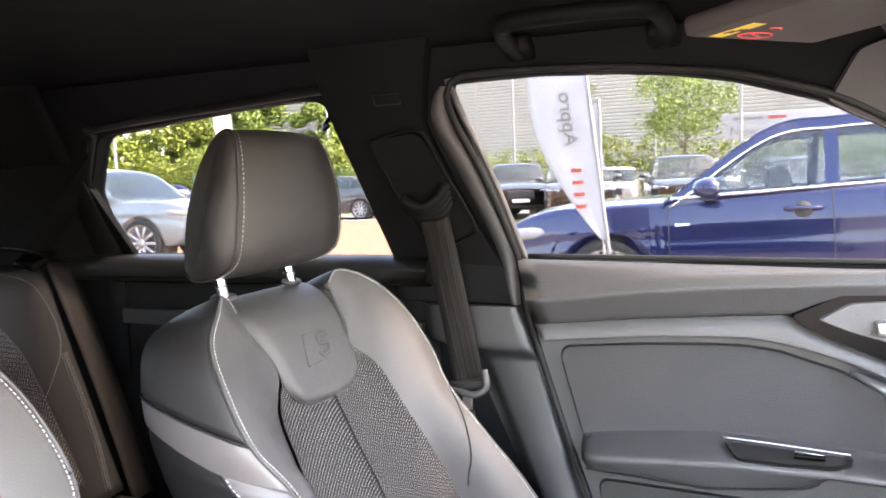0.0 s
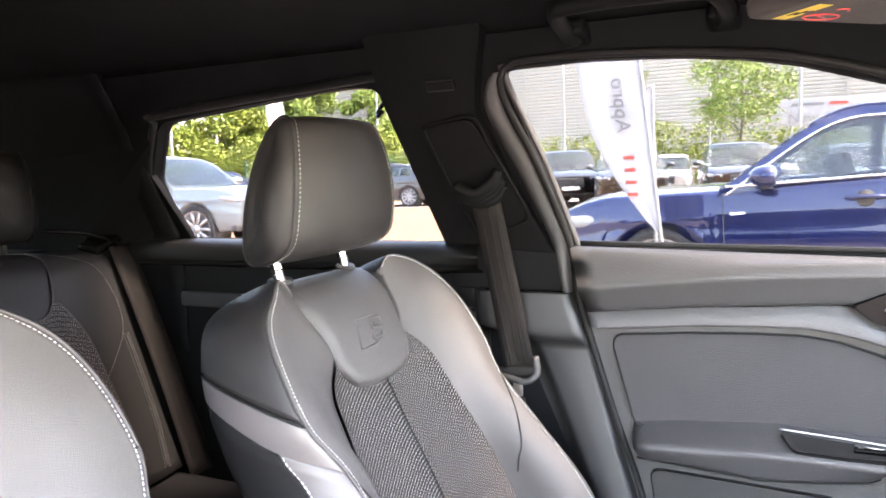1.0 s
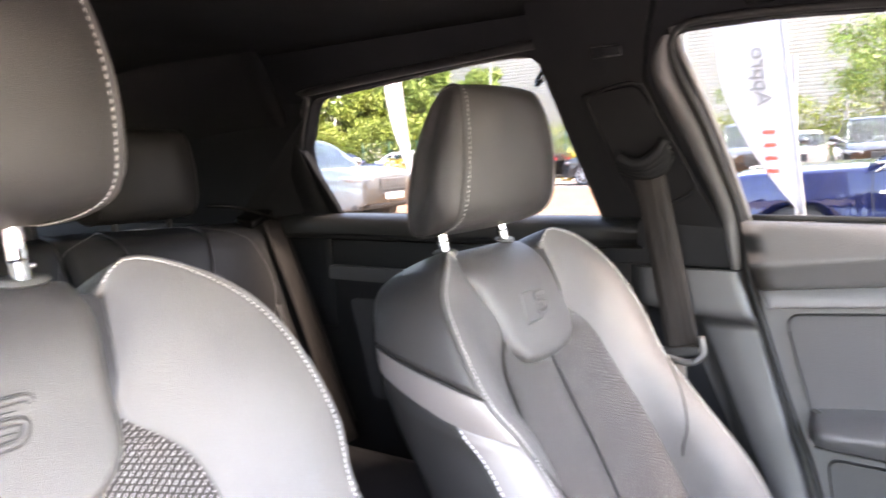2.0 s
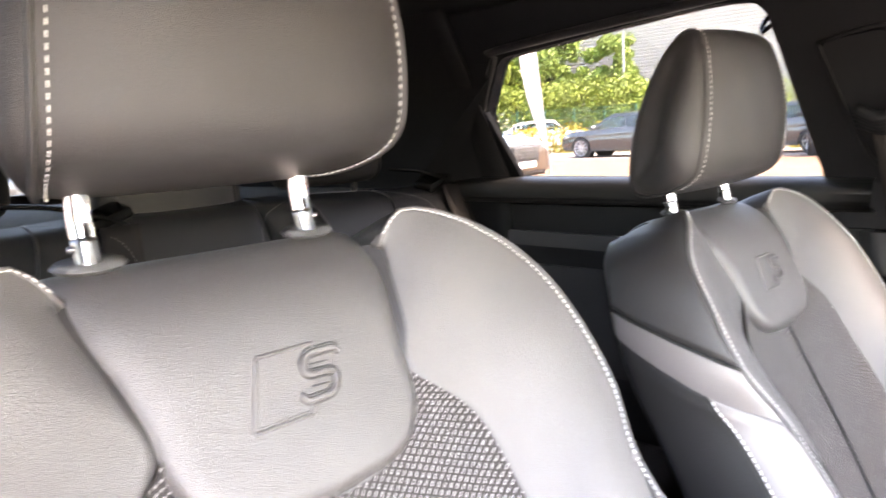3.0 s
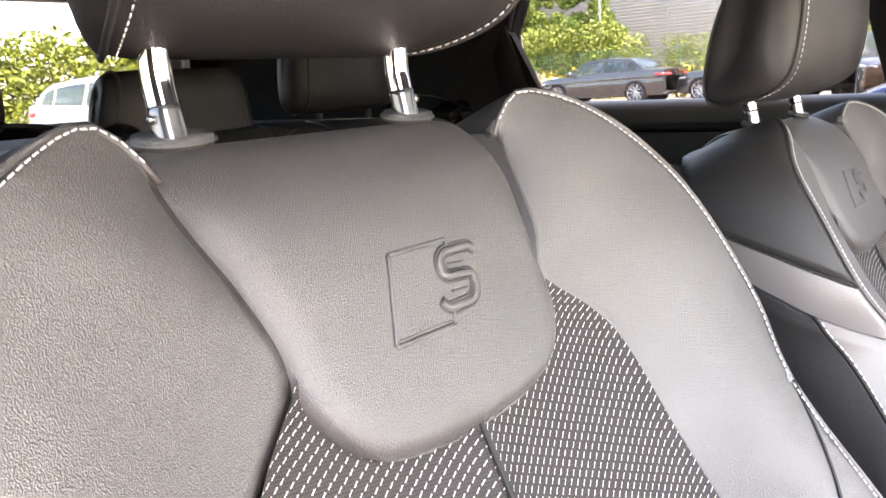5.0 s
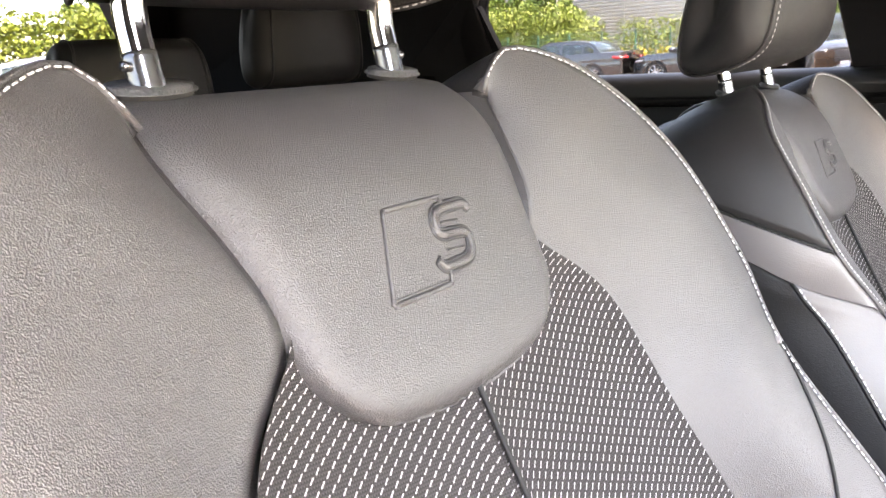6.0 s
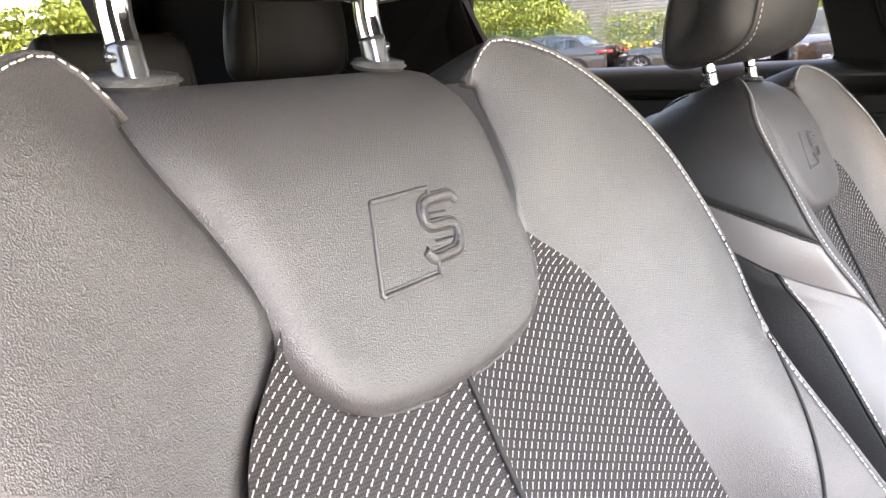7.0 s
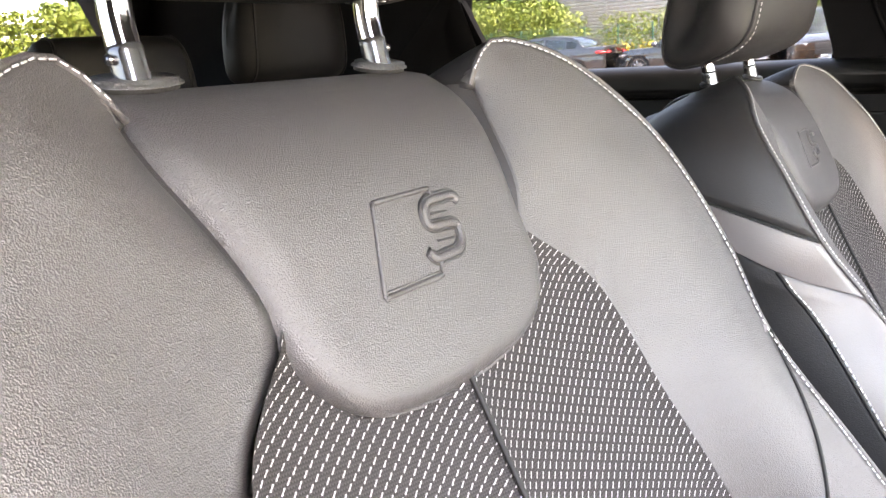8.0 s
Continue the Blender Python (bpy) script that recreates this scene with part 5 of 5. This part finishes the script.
def tree(at, h, crown, label, mat=LEAF_TREE, seed=1, leaves=60, spread=1.0, low=.35, size=.14):
    """Tapered trunk, limbs and a crown of leaf clumps with gaps."""
    rg = random.Random(seed)
    root = thing("tree", at, label, "tree")
    bms = [tube([(0, 0, -.1), (.05, .03, h * .3), (-.04, .05, h * .6), (.03, 0, h * .92)], lambda a: .035 * h / 3 * (1.15 - a), 8, 14)]
    cl = []
    for k in range(crown):
        z = h * rg.uniform(low, 1.0)
        an = rg.uniform(0, 6.28)
        rad = spread * h * .30 * math.sin(math.pi * min(.97, .12 + (z / h - low) / (1.05 - low) * .85)) * rg.uniform(.3, 1.0)
        tip = Vector((rad * math.cos(an), rad * math.sin(an), z))
        if k % 2 == 0:
            bms.append(tube([(0, 0, z * .72), tip * .5 + Vector((0, 0, z * .40)), tip], lambda a: .012 * h / 3 * (1.1 - a), 5, 6))
        q = rg.uniform(.6, 1.1) * spread * h * .085
        cl.append((tip.x, tip.y, tip.z, q, q, q * .8, leaves))
    part("trunk", joined(*bms), BARK, root, "brown trunk with limbs")
    leaf_mesh("crown", cl, size, mat, "", "", root, seed=seed)
    return root


hedge("hedge", -40, -19, -40, 12, 3.0, 1.0, LEAF, "clipped bright green hedge before the building", seed=3)
hedge("tall_hedge", -33, -32, -36, -19, 3.3, 1.2, LEAF, "tall bright green hedge along the car park", per=330, size=.11, seed=5)
hedge("tall_hedge", -33, -32, 14, -42, 4.2, 1.4, LEAF, "tall green hedge behind the car park", per=200, size=.16, seed=6)
hedge("golden_shrubs", -27.5, -21, -26.0, -9.5, 1.15, .8, LEAF_GOLD, "low golden shrub bed between car rows", per=160, size=.12, seed=8)
for x, y, h, n, sd in ((-40, -29, 8.0, 60, 11), (-37, -33, 9.5, 70, 12), (-41, -24.5, 6.2, 50, 13), (-30, -38, 8.5, 60, 14), (-22, -40, 7, 50, 15), (-10, -42, 8, 60, 16), (-44, -34, 9.0, 60, 18)):
    tree((x, y, GROUND), h, n, "broad leafy tree behind the hedge", LEAF_TREE if sd % 2 else LEAF, sd, 260, 1.15, .2, .15)
tree((-33, -2.4, GROUND), 5.6, 46, "young leafy tree with a bare trunk", seed=21, leaves=120, spread=1.35, low=.50, size=.08)
tree((-36, -7.6, GROUND), 5.6, 30, "young slender tree behind the flag", seed=22, leaves=90, spread=.9, low=.4, size=.08)

# building with ribbed cladding
hall = thing("warehouse", (-46, -4, GROUND), "long pale warehouse with horizontal ribbed cladding", "building")
part("wall", block((.4, 62, 11), (-.3, 0, 5.5), 0), CLAD, hall, smooth=False)
bm = bmesh.new()
rows = []
for k in range(52):
    z = .4 + .205 * k
    rows += [(.0, z), (.035, z + .03), (.035, z + .13), (.0, z + .16)]
part("rib_sheet", grid([[Vector((x - .09, y, z)) for x, z in rows] for y in (-31, 31)]), CLAD, hall, "horizontal ribbed sheet", smooth=False, kind="stuff")
for k in range(11):
    part("joint_strip", block((.06, .16, 10.8), (.02, -30 + 6 * k, 5.4), 0), CLAD, hall, smooth=False)
part("roof", block((8, 62.4, .3), (-4.2, 0, 11.1), .02), POLE, hall, smooth=False)


def text(name, body, size, m, mat, parent, flip=False):
    cu = bpy.data.curves.new(name, "FONT")
    cu.body, cu.size, cu.extrude = body, size, .004
    tmp = bpy.data.objects.new("tmp", cu)
    scene.collection.objects.link(tmp)
    me = bpy.data.meshes.new_from_object(tmp.evaluated_get(bpy.context.evaluated_depsgraph_get()))
    bpy.data.objects.remove(tmp)
    me.transform(m @ (Matrix.Diagonal((-1, 1, 1, 1)) if flip else Matrix()))
    me.materials.append(mat)
    ob = new(name, me)
    ob.parent = parent
    return ob


board = thing("sign_board", (-38, -.9, GROUND), "white sign board on posts with dark lettering", "sign")
part("panel", block((.08, 5.6, 1.15), (0, 2.3, 3.25), .02), SIGN, board)
for y in (.3, 4.3):
    part("post", tube([(-.08, y, 0), (-.08, y, 3.8)], .05, 8), POLE, board)
face_x = Matrix(((0, 0, 1, .05), (1, 0, 0, 0), (0, 1, 0, 0), (0, 0, 0, 1)))
text("lettering", "New C", .62, Matrix.Translation((0, .15, 2.80)) @ face_x, INK_PALE, board)
for y0, w, mt in ((.3, 1.3, INK_PALE), (1.8, .75, INK_RED)):
    part("letter_bar", block((.01, w, .13), (.046, y0 + w / 2, 3.58), 0), mt, board, smooth=False)


# feather flag on its pole
def feather_flag(at, turn, h, label, marks, wide=.30, lean=-.115):
    root = thing("feather_flag", at, label, "flag", turn=turn)
    part("pole", tube([(0, lean * z, z) for z in (0, .5, 1.2, h)], .011, 8, 20), POLE, root, "thin steel pole")
    part("base", disc(.22, .06, (0, 0, .03), sides=24, bevel=.01), POLE, root)
    rows = []
    for k in range(31):
        a = k / 30
        z = .72 + (h - .72) * a
        wd = wide * math.sin(math.pi / 2 * min(1, a / .45)) ** .9 * (1 - max(0, (a - .86) / .14) ** 2) + .01
        rows.append([Vector((.012 * math.sin(9 * s + 5 * a) * s, lean * z - wd * s, z)) for s in [j / 12 for j in range(13)]])
    cloth = part("cloth", thickened(rows, .002), FLAG, root, "white flag cloth with print")
    if marks:
        # the print runs up the cloth and is seen from its back
        up_text = Matrix(((0, 0, 1, .022), (lean, 1, 0, lean * 1.30 - .17), (1, 0, 0, 1.30), (0, 0, 0, 1)))
        text("print", "Appro", .120, up_text, INK_PALE, cloth)
        for k in range(4):
            z = .95 + .07 * k
            part("print_bar", block((.004, .060, .020), (.02, lean * z - .125, z), .001, 1), INK_RED, cloth, "red print")
    return root


feather_flag((-4.4, -.66, GROUND), 0, 2.6, "white feather flag with grey and red print", True, .35)
feather_flag((-5.0, -.86, GROUND), 0, 1.62, "small white feather flag behind the other", False, .16, -.02)
feather_flag((-9.5, -6.95, GROUND), 75, 3.6, "white feather flag seen almost edge-on", False)
for x, y, h in ((-36, -3.9, 7), (-30, -.2, 7), (-34, -10.0, 6), (-36, -21, 8), (-26, -26, 7)):
    lp = thing("street_lamp", (x, y, GROUND), "grey steel lamp post in the car park", "street lamp")
    part("post", tube([(0, 0, 0), (0, 0, h * .5), (0, 0, h)], lambda a: .075 - .03 * a, 10, 8), POLE, lp)
    part("lamp_head", block((.55, .16, .09), (.25, 0, h), .03), POLE, lp)
# green mesh fence
fence = thing("mesh_fence", (-31, -24, GROUND), "green wire mesh fence before the hedge", "fence")
for k in range(9):
    part("fence_post", block((.06, .06, 2.0), (-.35 * k, 1.5 * k - 2, 1.0), .005), FENCE_GREEN, fence)
wires = [tube([(0, -2, .15 + .2 * k), (-2.8, 10, .15 + .2 * k)], .012, 4) for k in range(10)] + [tube([(-.35 * k / 6, -2 + 1.5 * k / 6, .1), (-.35 * k / 6, -2 + 1.5 * k / 6, 1.95)], .008, 4) for k in range(49)]
tagged(part("wire_mesh", joined(*wires), FENCE_GREEN, fence), kind="stuff")
